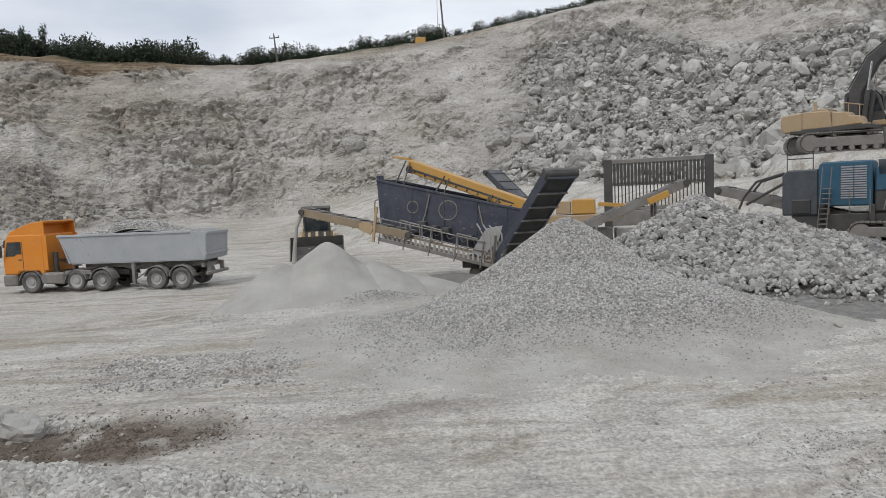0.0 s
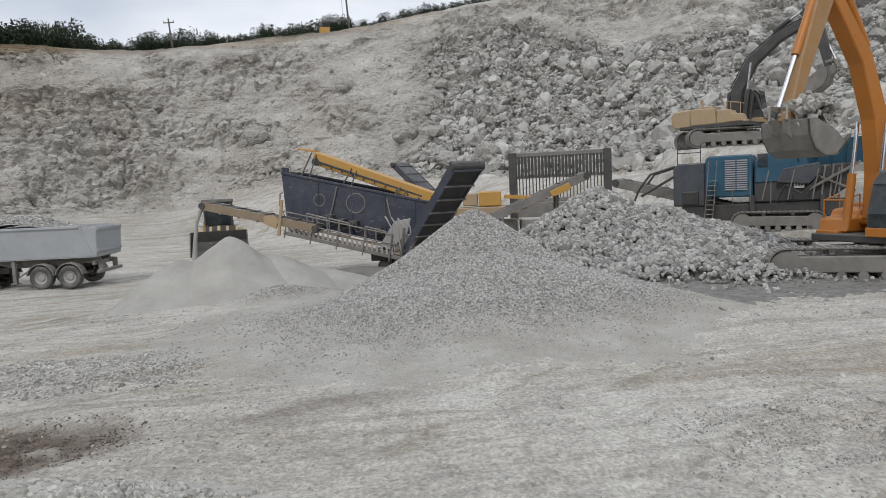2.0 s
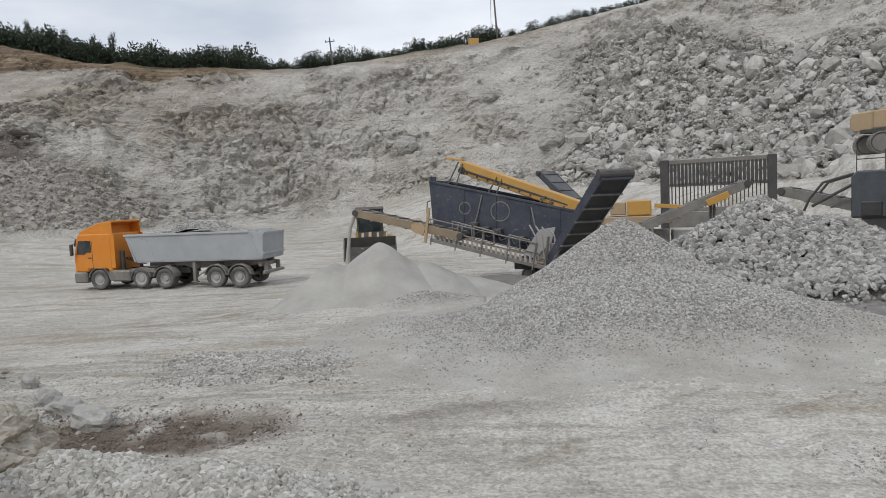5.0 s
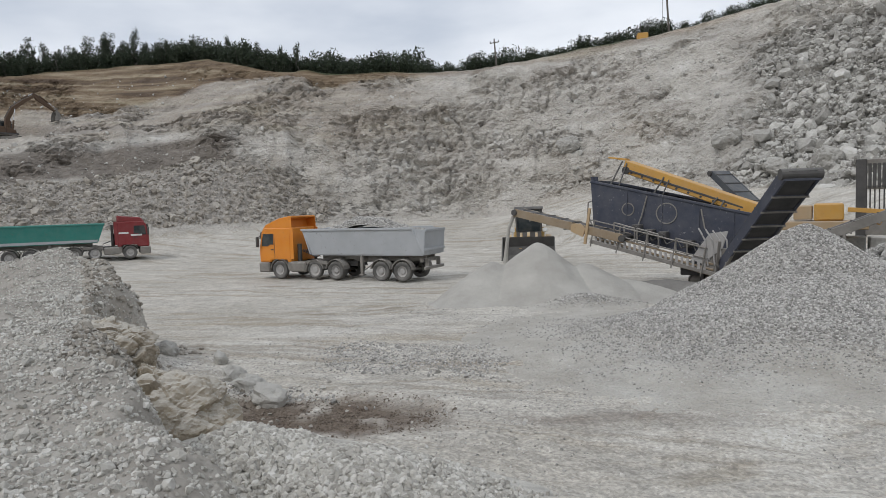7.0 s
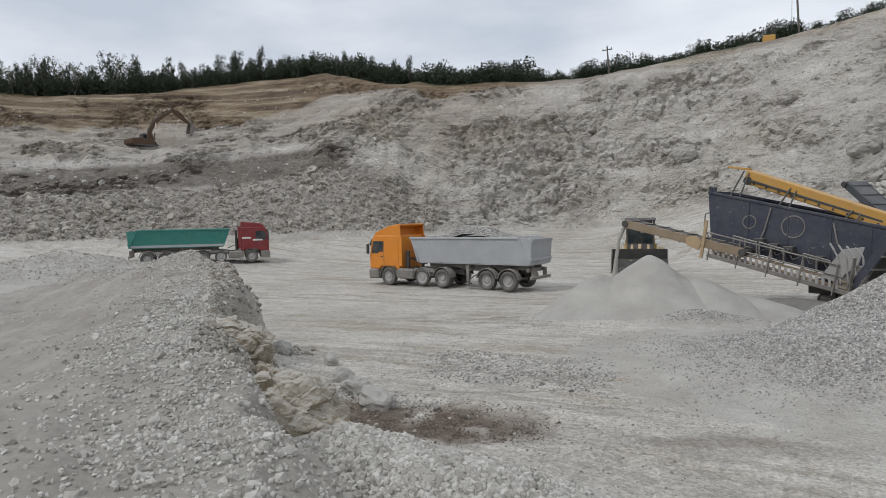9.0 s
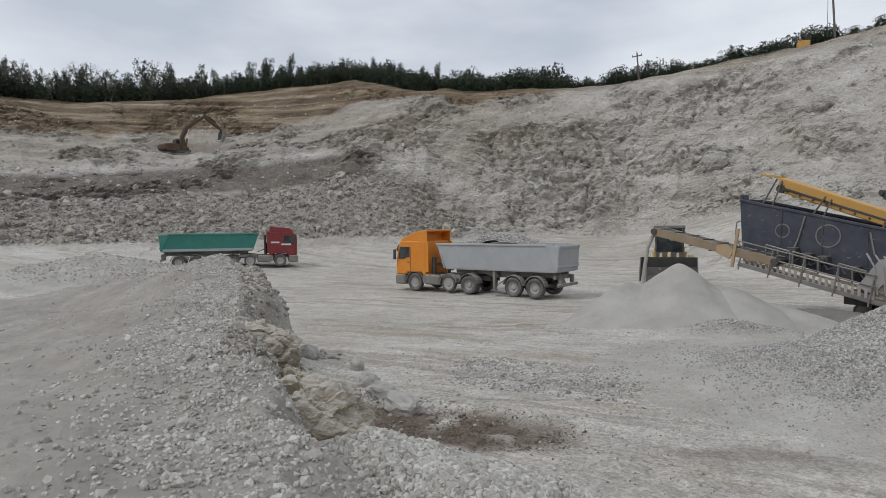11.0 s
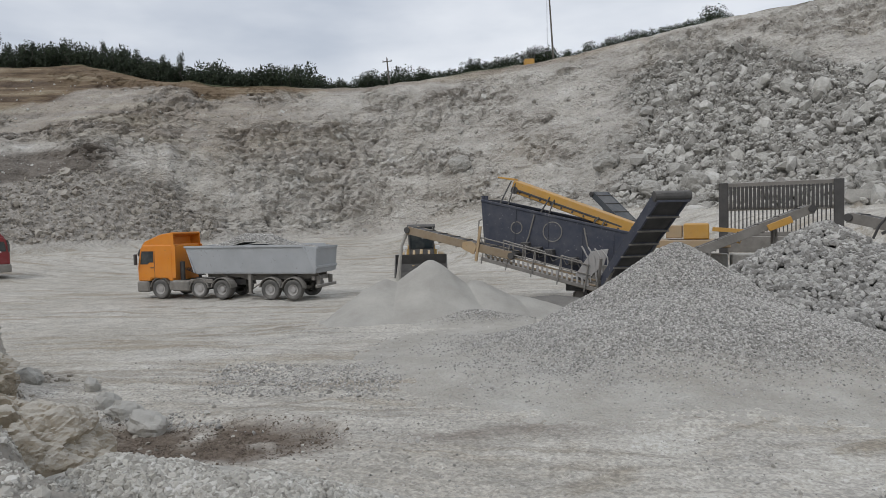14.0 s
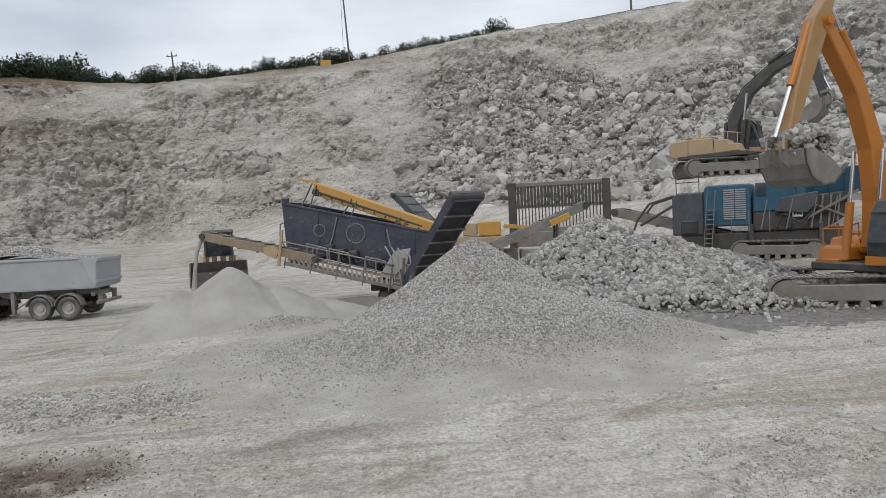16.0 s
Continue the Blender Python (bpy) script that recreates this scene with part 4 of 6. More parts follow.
def digger(name, m, swing, boom, stick, bucket_turn, paint, arm_paint, cab_paint, label, track_shift=0.0, track_length=4.3, old=False, bucket_size=(0.86, 0.95), stick_paint=None):
    """A crawler excavator. boom: bent path (x, z) from the foot; stick: path (x, z) from the boom's end; the upper part is swung."""
    t = thing(name, m, label, "excavator")
    for s in (-1, 1):
        track(t, s * 1.25, track_length, 0.6, 0.5, DUSTY).location.x = track_shift
    bm = bmesh.new()
    box(bm, -1.2, 1.2, -1.0, 1.0, 0.45, 0.85, 0.05)
    rod(bm, (0, 0, 0.8), (0, 0, 1.08), 0.75, 28)
    part("undercarriage", bm, DUSTY, t, "dusty undercarriage")
    sw = Matrix.Rotation(radians(swing), 4, "Z")

    def put(nm, bm2, mat, parent=t, lab=""):
        bmesh.ops.transform(bm2, matrix=sw, verts=bm2.verts)
        return part(nm, bm2, mat, parent, lab)

    bm = bmesh.new()
    box(bm, -2.3, 1.35, -1.35, 1.35, 1.06, 1.28, 0.03)
    put("deck", bm, STEEL)
    bm = bmesh.new()
    prism(bm, [(-2.75, 1.35), (-2.55, 1.15), (-1.7, 1.15), (-1.7, 2.15), (-2.6, 2.1), (-2.78, 1.9)], -1.35, 1.35, 0.07)
    put("counterweight", bm, paint)
    bm = bmesh.new()
    prism(bm, [(-1.7, 1.25), (-1.7, 2.15), (-0.4, 2.10), (-0.3, 1.25)], -1.34, 1.30, 0.05)
    box(bm, -1.5, -0.7, -0.7, 0.6, 2.12, 2.28, 0.04)
    rod(bm, (-1.2, -0.9, 2.1), (-1.2, -0.9, 2.65), 0.07, 10)
    put("engine_hood", bm, paint)
    bm = bmesh.new()
    prism(bm, [(-0.3, 1.25), (-0.3, 2.0), (0.4, 1.95), (0.5, 1.75), (0.95, 1.70), (1.05, 1.30)], -1.36, -0.45, 0.05)
    prism(bm, [(1.0, 1.25), (1.2, 1.25), (1.2, 1.36), (1.0, 1.36)], -1.3, -0.6, 0.02)
    put("toolbox", bm, paint)
    bm = bmesh.new()
    for y in (-1.25, -0.62):
        rod(bm, (0.9, y, 1.7), (0.9, y, 2.25), 0.022, 6)
        rod(bm, (0.9, y, 2.25), (0.2, y, 2.4), 0.022, 6)
        rod(bm, (0.2, y, 1.95), (0.2, y, 2.4), 0.022, 6)
    rod(bm, (0.9, -1.25, 2.25), (0.9, -0.62, 2.25), 0.022, 6)
    put("handrail", bm, paint)
    # cab
    bm = bmesh.new()
    prism(bm, [(-0.35, 1.28), (-0.35, 2.95), (-0.2, 3.08), (0.95, 3.08), (1.25, 2.7), (1.48, 1.9), (1.45, 1.28)], 0.42, 1.36, 0.05)
    cab = put("cab", bm, cab_paint)
    bm = bmesh.new()
    prism(bm, [(1.33, 2.72), (1.05, 3.02), (1.0, 3.0), (1.42, 1.42), (1.48, 1.42), (1.51, 1.9)], 0.50, 1.28, 0)
    put("windscreen", bm, GLASS, cab, "dark dusty cab window")
    for y in (0.412, 1.368):
        bm = bmesh.new()
        prism(bm, [(0.45, 1.95), (0.45, 2.85), (0.9, 2.85), (1.15, 2.6), (1.36, 1.95)], y - 0.012, y + 0.012, 0)
        put("door_window", bm, GLASS, cab, "dark dusty cab window")
        bm = bmesh.new()
        prism(bm, [(-0.2, 2.0), (-0.2, 2.85), (0.35, 2.85), (0.35, 2.0)], y - 0.012, y + 0.012, 0)
        put("rear_window", bm, GLASS, cab, "dark dusty cab window")
    bm = bmesh.new()
    prism(bm, [(-0.38, 1.26), (-0.38, 1.52), (1.50, 1.52), (1.50, 1.26)], 0.40, 1.39, 0.02)
    put("cab_sill", bm, paint)
    if old:
        bm = bmesh.new()
        for k in range(5):
            y = 0.5 + 0.19 * k
            rod(bm, (1.55, y, 1.4), (1.32, y, 2.95), 0.02, 6)
        for z in (1.7, 2.3, 2.9):
            rod(bm, (1.52 - (z - 1.4) * 0.14, 0.45, z), (1.52 - (z - 1.4) * 0.14, 1.33, z), 0.02, 6)
        put("cab_guard", bm, STEEL)
    # boom
    bm = bmesh.new()
    widths = [0.42] + [0.62 - 0.10 * abs(k - 1.5) for k in range(1, len(boom) - 1)] + [0.34]
    prism(bm, thick_path(boom, widths), -0.33, 0.13, 0.03)
    rod(bm, (boom[0][0], -0.5, boom[0][1]), (boom[0][0], 0.3, boom[0][1]), 0.16, 14)
    rod(bm, (boom[-1][0], -0.45, boom[-1][1]), (boom[-1][0], 0.25, boom[-1][1]), 0.14, 14)
    put("boom", bm, arm_paint)
    k = len(boom) // 2
    for y in (-0.55, 0.30):
        bm = bmesh.new()
        a, b = Vector((boom[0][0] + 0.55, y, boom[0][1] - 0.25)), Vector((boom[k][0] + 0.05, y, boom[k][1] - 0.1))
        rod(bm, a, a.lerp(b, 0.52), 0.115, 14)
        cyl = put("boom_cylinder", bm, arm_paint)
        bm = bmesh.new()
        rod(bm, a.lerp(b, 0.5), b, 0.055, 12)
        put("piston", bm, CHROME, cyl, "bright chrome piston rod")
    # stick
    bm = bmesh.new()
    prism(bm, thick_path(stick, [0.30, 0.62] + [0.45] * (len(stick) - 3) + [0.26]), -0.28, 0.08, 0.03)
    put("stick", bm, stick_paint or arm_paint)
    top, low = Vector((stick[0][0], 0, stick[0][1])), Vector((stick[-1][0], 0, stick[-1][1]))
    dirn = (low - top).normalized()
    nrm = Vector((dirn.z, 0, -dirn.x))
    if nrm.x < 0:
        nrm = -nrm
    bm = bmesh.new()
    a, b = Vector((boom[-2][0], -0.1, boom[-2][1])) + Vector((-0.25, 0, 0.35)), top + Vector((0, -0.1, 0))
    rod(bm, a, a.lerp(b, 0.6), 0.12, 14)
    cyl = put("stick_cylinder", bm, arm_paint)
    bm = bmesh.new()
    rod(bm, a.lerp(b, 0.58), b, 0.055, 12)
    put("piston", bm, CHROME, cyl, "bright chrome piston rod")
    bm = bmesh.new()
    a = top.lerp(low, 0.22) + nrm * 0.38 + Vector((0, -0.1, 0))
    b = low + nrm * 0.42 - dirn * 0.25 + Vector((0, -0.1, 0))
    rod(bm, a, a.lerp(b, 0.55), 0.11, 14)
    cyl = put("bucket_cylinder", bm, arm_paint)
    bm = bmesh.new()
    rod(bm, a.lerp(b, 0.53), b, 0.055, 12)
    put("piston", bm, CHROME, cyl, "bright chrome piston rod")
    for y in (-0.36, 0.16):
        bm = bmesh.new()
        beam(bm, b + Vector((0, y + 0.1, 0)), low - dirn * 0.35 + Vector((0, y + 0.1, 0)), 0.06, 0.14)
        beam(bm, b + Vector((0, y + 0.1, 0)), low + nrm * 0.40 + dirn * 0.15 + Vector((0, y + 0.1, 0)), 0.06, 0.14)
        put("bucket_link", bm, DUSTY)
    # hoses along the arm
    bm = bmesh.new()
    for y in (-0.22, -0.02):
        pts = [Vector((p[0], y, p[1])) for p in thick_path(boom, [w + 0.16 for w in widths])[:len(boom)]]
        hose(bm, pts[1:] + [top + Vector((0.05, y, 0.15)), top.lerp(low, 0.3) + nrm * 0.3 + Vector((0, y, 0))], 0.028)
    put("hydraulic_hose", bm, BLACK)
    # bucket
    bm = bmesh.new()
    prof = [(0.0, 0.1), (0.12, -0.35), (0.05, -0.85), (-0.30, -1.25), (-0.80, -1.40), (-1.30, -1.22)]
    inner = [(p[0] * 0.93 - 0.05, p[1] * 0.95 + 0.0) for p in prof]
    for a, b, c, d in zip(prof, prof[1:], inner[1:], inner):
        prism(bm, [a, b, c, d], -0.75, 0.55, 0)
    for y in (-0.75, 0.51):
        prism(bm, prof + [(-1.05, -0.75), (-0.35, 0.0)], y, y + 0.04, 0)
    for y in (-0.30, 0.02):
        prism(bm, [(-0.32, 0.08), (0.25, 0.25), (0.35, -0.15), (0.08, -0.5)], y, y + 0.07, 0)
    bt = Matrix.Translation((low.x, 0, low.z)) @ Matrix.Rotation(radians(bucket_turn), 4, "Y") @ Matrix.Translation((0.05, 0, -0.02)) @ Matrix.Diagonal((bucket_size[0], bucket_size[1], bucket_size[0], 1))
    bmesh.ops.transform(bm, matrix=bt, verts=bm.verts)
    bucket = put("bucket", bm, DUSTY, t, "dust-caked steel digging bucket with teeth")
    for k in range(5):
        y = -0.68 + k * 0.28
        bm = prism(bmesh.new(), [(-1.26, -1.28), (-1.26, -1.16), (-1.62, -1.06)], y, y + 0.12, 0)
        bmesh.ops.transform(bm, matrix=bt, verts=bm.verts)
        put("tooth", bm, STEEL, bucket)
    return t


EX_Z = ground_at(15.3, 17.3)
WORN_ARM = painted("worn_arm_paint", (0.36, 0.18, 0.04), 0.34, 0.65, (0.12, 0.085, 0.06))
OLD_STEEL = painted("old_dark_arm_paint", (0.04, 0.038, 0.037), 0.16, 0.6)
ORANGE_DIGGER = pose(15.45, 17.25, EX_Z, 0, 0, -24)
digger("excavator", ORANGE_DIGGER, 220, [(0.35, 1.65), (0.2, 3.0), (0.4, 4.6), (1.05, 6.2), (2.45, 8.0)], [(2.15, 8.7), (2.6, 7.95), (3.4, 6.1), (4.0, 4.45)], 22,
       DIGGER, DIGGER, GREYBLUE, "orange crawler excavator with raised boom and dusty bucket", -0.95, 4.9, bucket_size=(0.86, 1.12), stick_paint=WORN_ARM)
rng = np.random.default_rng(77)
c = 380
u, v = rng.uniform(-1.2, 0.0, c), rng.uniform(-0.8, 0.55, c)
w = 4.72 + 0.5 * (1 - ((u + 0.6) / 0.75) ** 2) * (1 - ((v + 0.12) / 0.9) ** 2) - 0.7 * rng.uniform(0, 1, c) ** 2
ob = tagged(new("rock_load", stones_mesh("rock_load", np.stack([u + 4.0, v, w], 1), rng.uniform(0.08, 0.17, c), BOULDER, 78)), "pale broken rock heaped in the raised bucket", "rocks", kind="stuff")
ob.matrix_basis = ORANGE_DIGGER @ Matrix.Rotation(radians(220), 4, "Z")
digger("excavator", pose(20.7, 33.7, 5.36, 0, 0, -14), -36, [(0.3, 1.7), (0.4, 3.0), (1.15, 4.4), (2.4, 5.4), (3.7, 5.95)], [(3.5, 6.5), (4.1, 5.9), (4.5, 4.6), (4.7, 3.5)], 10,
       TAN, OLD_STEEL, OLD_STEEL, "old tan excavator with a dark boom on the rubble bench", -0.3, 4.7, True)
digger("excavator", pose(-86.5, 68.5, 14.6, 0, 0, 35), 42, [(0.3, 1.7), (0.5, 3.3), (1.3, 4.8), (2.8, 6.0), (4.3, 6.9)], [(4.1, 7.2), (4.7, 6.7), (6.0, 5.8), (7.2, 5.0)], -30,
       RUSTY, RUSTY, STEEL, "small dusty yellow excavator high on the far bench", old=True)


# ---- wheel loader ----


def wheel_loader(m):
    t = thing("wheel_loader", m, "dusty yellow wheel loader with a wide bucket behind the dust heap", "loader")
    for x in (0.0, -3.1):
        for s in (-1, 1):
            wheel(t, x, s * 1.05, 0.78, 0.6, 0.5, s, 22, LOADER)
    bm = bmesh.new()
    prism(bm, [(-4.6, 1.0), (-4.7, 1.9), (-4.2, 2.15), (-2.2, 2.2), (-2.2, 1.0)], -0.95, 0.95, 0.07)
    part("engine_hood", bm, LOADER, t)
    bm = bmesh.new()
    prism(bm, [(-2.4, 0.7), (-2.4, 1.45), (-0.9, 1.45), (0.6, 1.35), (0.9, 0.9), (0.4, 0.6)], -0.5, 0.5, 0.05)
    for x in (0.0, -3.1):
        rod(bm, (x, -0.95, 0.78), (x, 0.95, 0.78), 0.2, 12)
    part("frame", bm, DUSTY, t)
    bm = bmesh.new()
    prism(bm, [(-2.25, 1.45), (-2.25, 2.0), (-0.85, 2.0), (-0.75, 1.45)], -0.75, 0.75, 0.03)
    prism(bm, [(-2.35, 3.32), (-2.3, 3.48), (-0.75, 3.48), (-0.6, 3.36), (-0.6, 3.30), (-2.35, 3.28)], -0.86, 0.86, 0.03)
    for x, xt in ((-2.2, -2.15), (-0.85, -0.75)):
        for s in (-1, 1):
            beam(bm, (x, s * 0.72, 2.0), (xt, s * 0.76, 3.35), 0.1, 0.1)
    cab = part("cab", bm, STEEL, t)
    bm = bmesh.new()
    prism(bm, [(-0.84, 2.0), (-0.76, 3.3), (-0.74, 3.3), (-0.82, 2.0)], -0.68, 0.68, 0)
    part("windscreen", bm, GLASS, cab, "dusty windscreen")
    for s in (-1, 1):
        bm = bmesh.new()
        prism(bm, [(-2.12, 2.0), (-2.08, 3.28), (-0.84, 3.28), (-0.92, 2.0)], s * 0.74 - 0.01, s * 0.74 + 0.01, 0)
        part("side_window", bm, GLASS, cab, "dusty cab window")
        for mx, a0, a1 in ((0.0, 60, 160), (-3.1, 20, 130)):
            part("mudguard", mudguard(bmesh.new(), mx, s * 1.05 - 0.32, s * 1.05 + 0.32, 0.86, 0.91, a0, a1, 0.78), LOADER, t)
        bm = bmesh.new()
        rod(bm, (0.25, s * 0.95, 1.55), (0.25, s * 0.95, 2.15), 0.03, 6)
        box(bm, 0.2, 0.34, s * 0.95 - 0.14, s * 0.95 + 0.14, 2.0, 2.22, 0.03)
        part("headlight", bm, WHITE, t, "work light on a short stalk")
    bm = bmesh.new()
    for s in (-1, 1):
        beam(bm, (-0.4, s * 0.45, 1.75), (1.0, s * 0.45, 1.35), 0.14, 0.4)
        beam(bm, (1.0, s * 0.45, 1.35), (1.8, s * 0.45, 1.0), 0.14, 0.34)
        rod(bm, (-0.2, s * 0.3, 1.1), (1.0, s * 0.45, 1.2), 0.08, 10)
    beam(bm, (0.4, 0, 1.9), (1.5, 0, 1.7), 0.16, 0.24)
    part("lift_arm", bm, LOADER, t)
    bm = bmesh.new()
    prof = [(3.0, 0.55), (2.3, 0.5), (1.9, 0.75), (1.75, 1.2), (1.95, 1.75)]
    inner = [(p[0] + 0.06, p[1] + 0.05) for p in prof]
    for a, b, c, d in zip(prof, prof[1:], inner[1:], inner):
        prism(bm, [a, b, c, d], -1.45, 1.45, 0)
    for s in (-1, 1):
        prism(bm, prof + [(2.4, 1.3)], s * 1.45 - 0.03, s * 1.45 + 0.03, 0)
    part("bucket", bm, STEEL, t, "wide dark steel bucket")
    bm = bmesh.new()
    rod(bm, (-3.4, 0.5, 2.2), (-3.4, 0.5, 3.0), 0.07, 10)
    part("exhaust", bm, STEEL, t)
    return t


wheel_loader(pose(-7.45, 38.6, ground_at(-7.45, 38.6) + 0.3, 0, 0, -80))


# ---- conveyors, screen, feeder and crusher ----


def conveyor(parent, p, q, width, frame_paint, belt, name="conveyor", depth=0.35, guards=0, label=""):
    """A belt conveyor from its tail p to its head q: side frames, belt round two drums, rollers, cross bars."""
    p, q = Vector(p), Vector(q)
    d = (q - p).normalized()
    side = Vector((-d.y, d.x, 0)).normalized()
    up = d.cross(side)
    if up.z < 0:
        up = -up
    bm = bmesh.new()
    for s in (-1, 1):
        beam(bm, p + side * s * width / 2, q + side * s * width / 2, 0.07, depth)
    n = max(3, int((q - p).length / 0.9))
    for k in range(n + 1):
        c = p.lerp(q, k / n) - up * depth * 0.45
        beam(bm, c - side * width * 0.56, c + side * width * 0.56, 0.07, 0.07, 0.005)
    fr = part(name, bm, frame_paint, parent, label)
    for k in range(1, n):
        c = p.lerp(q, k / n) - up * depth * 0.55
        part("cross_bar", beam(bmesh.new(), c - side * width * 0.58, c + side * width * 0.58, 0.06, 0.06, 0.005), DUSTY, fr)
    r = depth * 0.42
    bm = bmesh.new()
    top, bot = up * r * 1.1, -up * r * 1.0
    w = width * 0.43
    a = [p + bot, p - d * r, p + top, q + top, q + d * r, q + bot]
    for k in range(6):
        v = [a[k] - side * w, a[k] + side * w, a[(k + 1) % 6] + side * w, a[(k + 1) % 6] - side * w]
        bm.faces.new([bm.verts.new(x) for x in v])
    bmesh.ops.remove_doubles(bm, verts=bm.verts, dist=0.001)
    part("belt", bm, belt, fr, "black rubber belt")
    for c in (p, q):
        part("drum", rod(bmesh.new(), c - side * width * 0.62, c + side * width * 0.62, r * 0.95, 16), STEEL, fr)
    for k in range(guards):
        c = p.lerp(q, (k + 0.5) / guards) + up * (depth * 0.5)
        bm = bmesh.new()
        beam(bm, c - side * width * 0.55, c + side * width * 0.55, 0.05, 0.05)
        part("idler", bm, STEEL, fr)
    return fr


def screening_plant(m):
    """Local x runs along the machine from the discharge end to the tail, y away, z up from the floor."""
    t = thing("screening_plant", m, "navy and yellow mobile screening plant with side conveyors", "screening plant")
    # hopper side sheets, leaning outwards
    for s, y in ((-1, 0.0), (1, 2.3)):
        bm = bmesh.new()
        prism(bm, [(0.0, 4.05), (0.35, 3.9), (6.7, 2.42), (6.15, 0.62), (4.6, 0.75), (0.1, 2.0)], y - 0.04, y + 0.04, 0.01)
        sheet = part("hopper_side", bm, NAVY, t, "scraped dark navy steel sheet")
        bm = bmesh.new()
        for x in (1.6, 3.1, 4.6, 5.9):
            z1, z0 = 4.0 - 0.232 * x, 2.0 - 0.27 * x
            beam(bm, (x, y - 0.06, z0 + 0.1), (x + 0.08, y - 0.06, z1), 0.03, 0.05, 0)
        beam(bm, (0.0, y - 0.03, 4.02), (6.7, y - 0.03, 2.44), 0.12, 0.10)
        part("stiffener", bm, NAVY, sheet)
    bm = bmesh.new()
    prism(bm, [(0.0, 4.05), (0.06, 4.05), (0.16, 2.0), (0.1, 2.0)], 0, 2.3, 0)
    prism(bm, [(0.1, 2.0), (0.1, 1.9), (6.1, 0.5), (6.1, 0.62)], 0, 2.3, 0)
    part("hopper_end", bm, NAVY, t)
    for cx, cz, r in ((3.35, 2.55, 0.42), (1.7, 2.75, 0.26)):
        bm = bmesh.new()
        loops = []
        for k in range(24):
            a = 2 * math.pi * k / 24
            loops.append([bm.verts.new((cx + q * math.cos(a), y, cz + q * math.sin(a))) for q, y in ((r - 0.022, -0.05), (r - 0.022, -0.07), (r + 0.022, -0.07), (r + 0.022, -0.05))])
        for k in range(24):
            for j in range(4):
                bm.faces.new((loops[k][j], loops[(k + 1) % 24][j], loops[(k + 1) % 24][(j + 1) % 4], loops[k][(j + 1) % 4]))
        part("screen_bearing_ring", bm, DUSTY, t, "dusty ring around the screen's bearing")
    bm = bmesh.new()
    for x in (0.05, 0.2):
        rod(bm, (x, 0.1, 4.0), (x, 0.1, 4.22), 0.09, 12)
    part("lifting_lug", bm, NAVY, t)
    # yellow feed conveyor cover above the hopper
    bm = bmesh.new()
    beam(bm, (1.15, 1.3, 4.66), (7.05, 0.9, 2.42), 0.75, 0.55, 0.03)
    prism(bm, [(0.35, 5.14), (1.2, 5.0), (1.2, 4.9), (0.35, 5.06)], 1.1, 1.5, 0.01)
    cover = part("yellow_cover", bm, YELLOW, t, "long yellow painted conveyor cover")
    for k in range(11):
        c = Vector((1.15, 0.93, 4.46)).lerp(Vector((7.05, 0.53, 2.24)), 0.06 + k * 0.085)
        part("roller", rod(bmesh.new(), c + Vector((0, -0.03, 0)), c + Vector((0, 0.3, 0)), 0.05, 8), STEEL, cover)
    part("drum", rod(bmesh.new(), (1.25, 0.85, 4.46), (1.25, 1.6, 4.46), 0.17, 14), STEEL, cover)
    bm = bmesh.new()
    beam(bm, (1.2, 0.9, 4.52), (6.6, 0.6, 2.55), 0.08, 0.09)
    for x in (1.0, 2.9, 5.2):
        z1 = 4.85 - (x - 1.05) * 0.37
        rod(bm, (x + 0.1, 0.9, z1), (x - 0.25, 0.15, 3.9 - 0.23 * x), 0.035, 8)
        rod(bm, (x + 0.3, 0.9, z1 - 0.1), (x + 0.15, 0.15, 3.8 - 0.23 * x), 0.03, 8)
    part("support_strut", bm, STEEL, t)
    # fines conveyor with its tan frame
    conveyor(t, (1.8, -0.55, 1.55), (-3.5, -0.35, 2.72), 0.8, CONVEYOR, BLACK, "side_conveyor", 0.36, 8, "tan side conveyor with a black belt")
    bm = bmesh.new()
    prism(bm, [(-0.55, 1.85), (-0.55, 2.15), (-0.1, 2.2), (0.15, 1.95), (0.0, 1.6)], -0.98, -0.9, 0.01)
    beam(bm, (0.1, -0.95, 1.3), (0.35, -0.95, 2.85), 0.09, 0.12)
    part("yellow_bracket", bm, TAN, t)
    # walkway: ladder-like tread, rails and posts
    bm = bmesh.new()
    beam(bm, (0.3, -0.85, 1.42), (6.3, -0.75, -0.05), 0.10, 0.16)
    beam(bm, (0.3, -0.25, 1.42), (6.0, -0.2, -0.05), 0.08, 0.14)
    walkway = part("walkway", bm, DUSTY, t, "dust-covered sloping walkway")
    for k in range(22):
        bm = bmesh.new()
        x = 0.55 + k * 0.215
        z = 1.45 - (x - 0.3) * 0.243
        beam(bm, (x, -0.82, z + 0.02), (x, -0.82, z + 0.34), 0.03, 0.10, 0)
        part("slat", bm, RIM, walkway)
    for dz in (0.55, 0.95):
        bm = bmesh.new()
        rod(bm, (0.35, -0.9, 1.40 + dz), (5.2, -0.88, 0.22 + dz), 0.028, 8)
        part("handrail", bm, DUSTY, walkway)
    for k in range(5):
        x = 0.45 + k * 1.15
        z = 1.38 - (x - 0.3) * 0.243
        bm = bmesh.new()
        rod(bm, (x - 0.12, -0.9, z - 0.15), (x + 0.1, -0.9, z + 1.0), 0.03, 8)
        part("rail_post", bm, DUSTY, walkway)
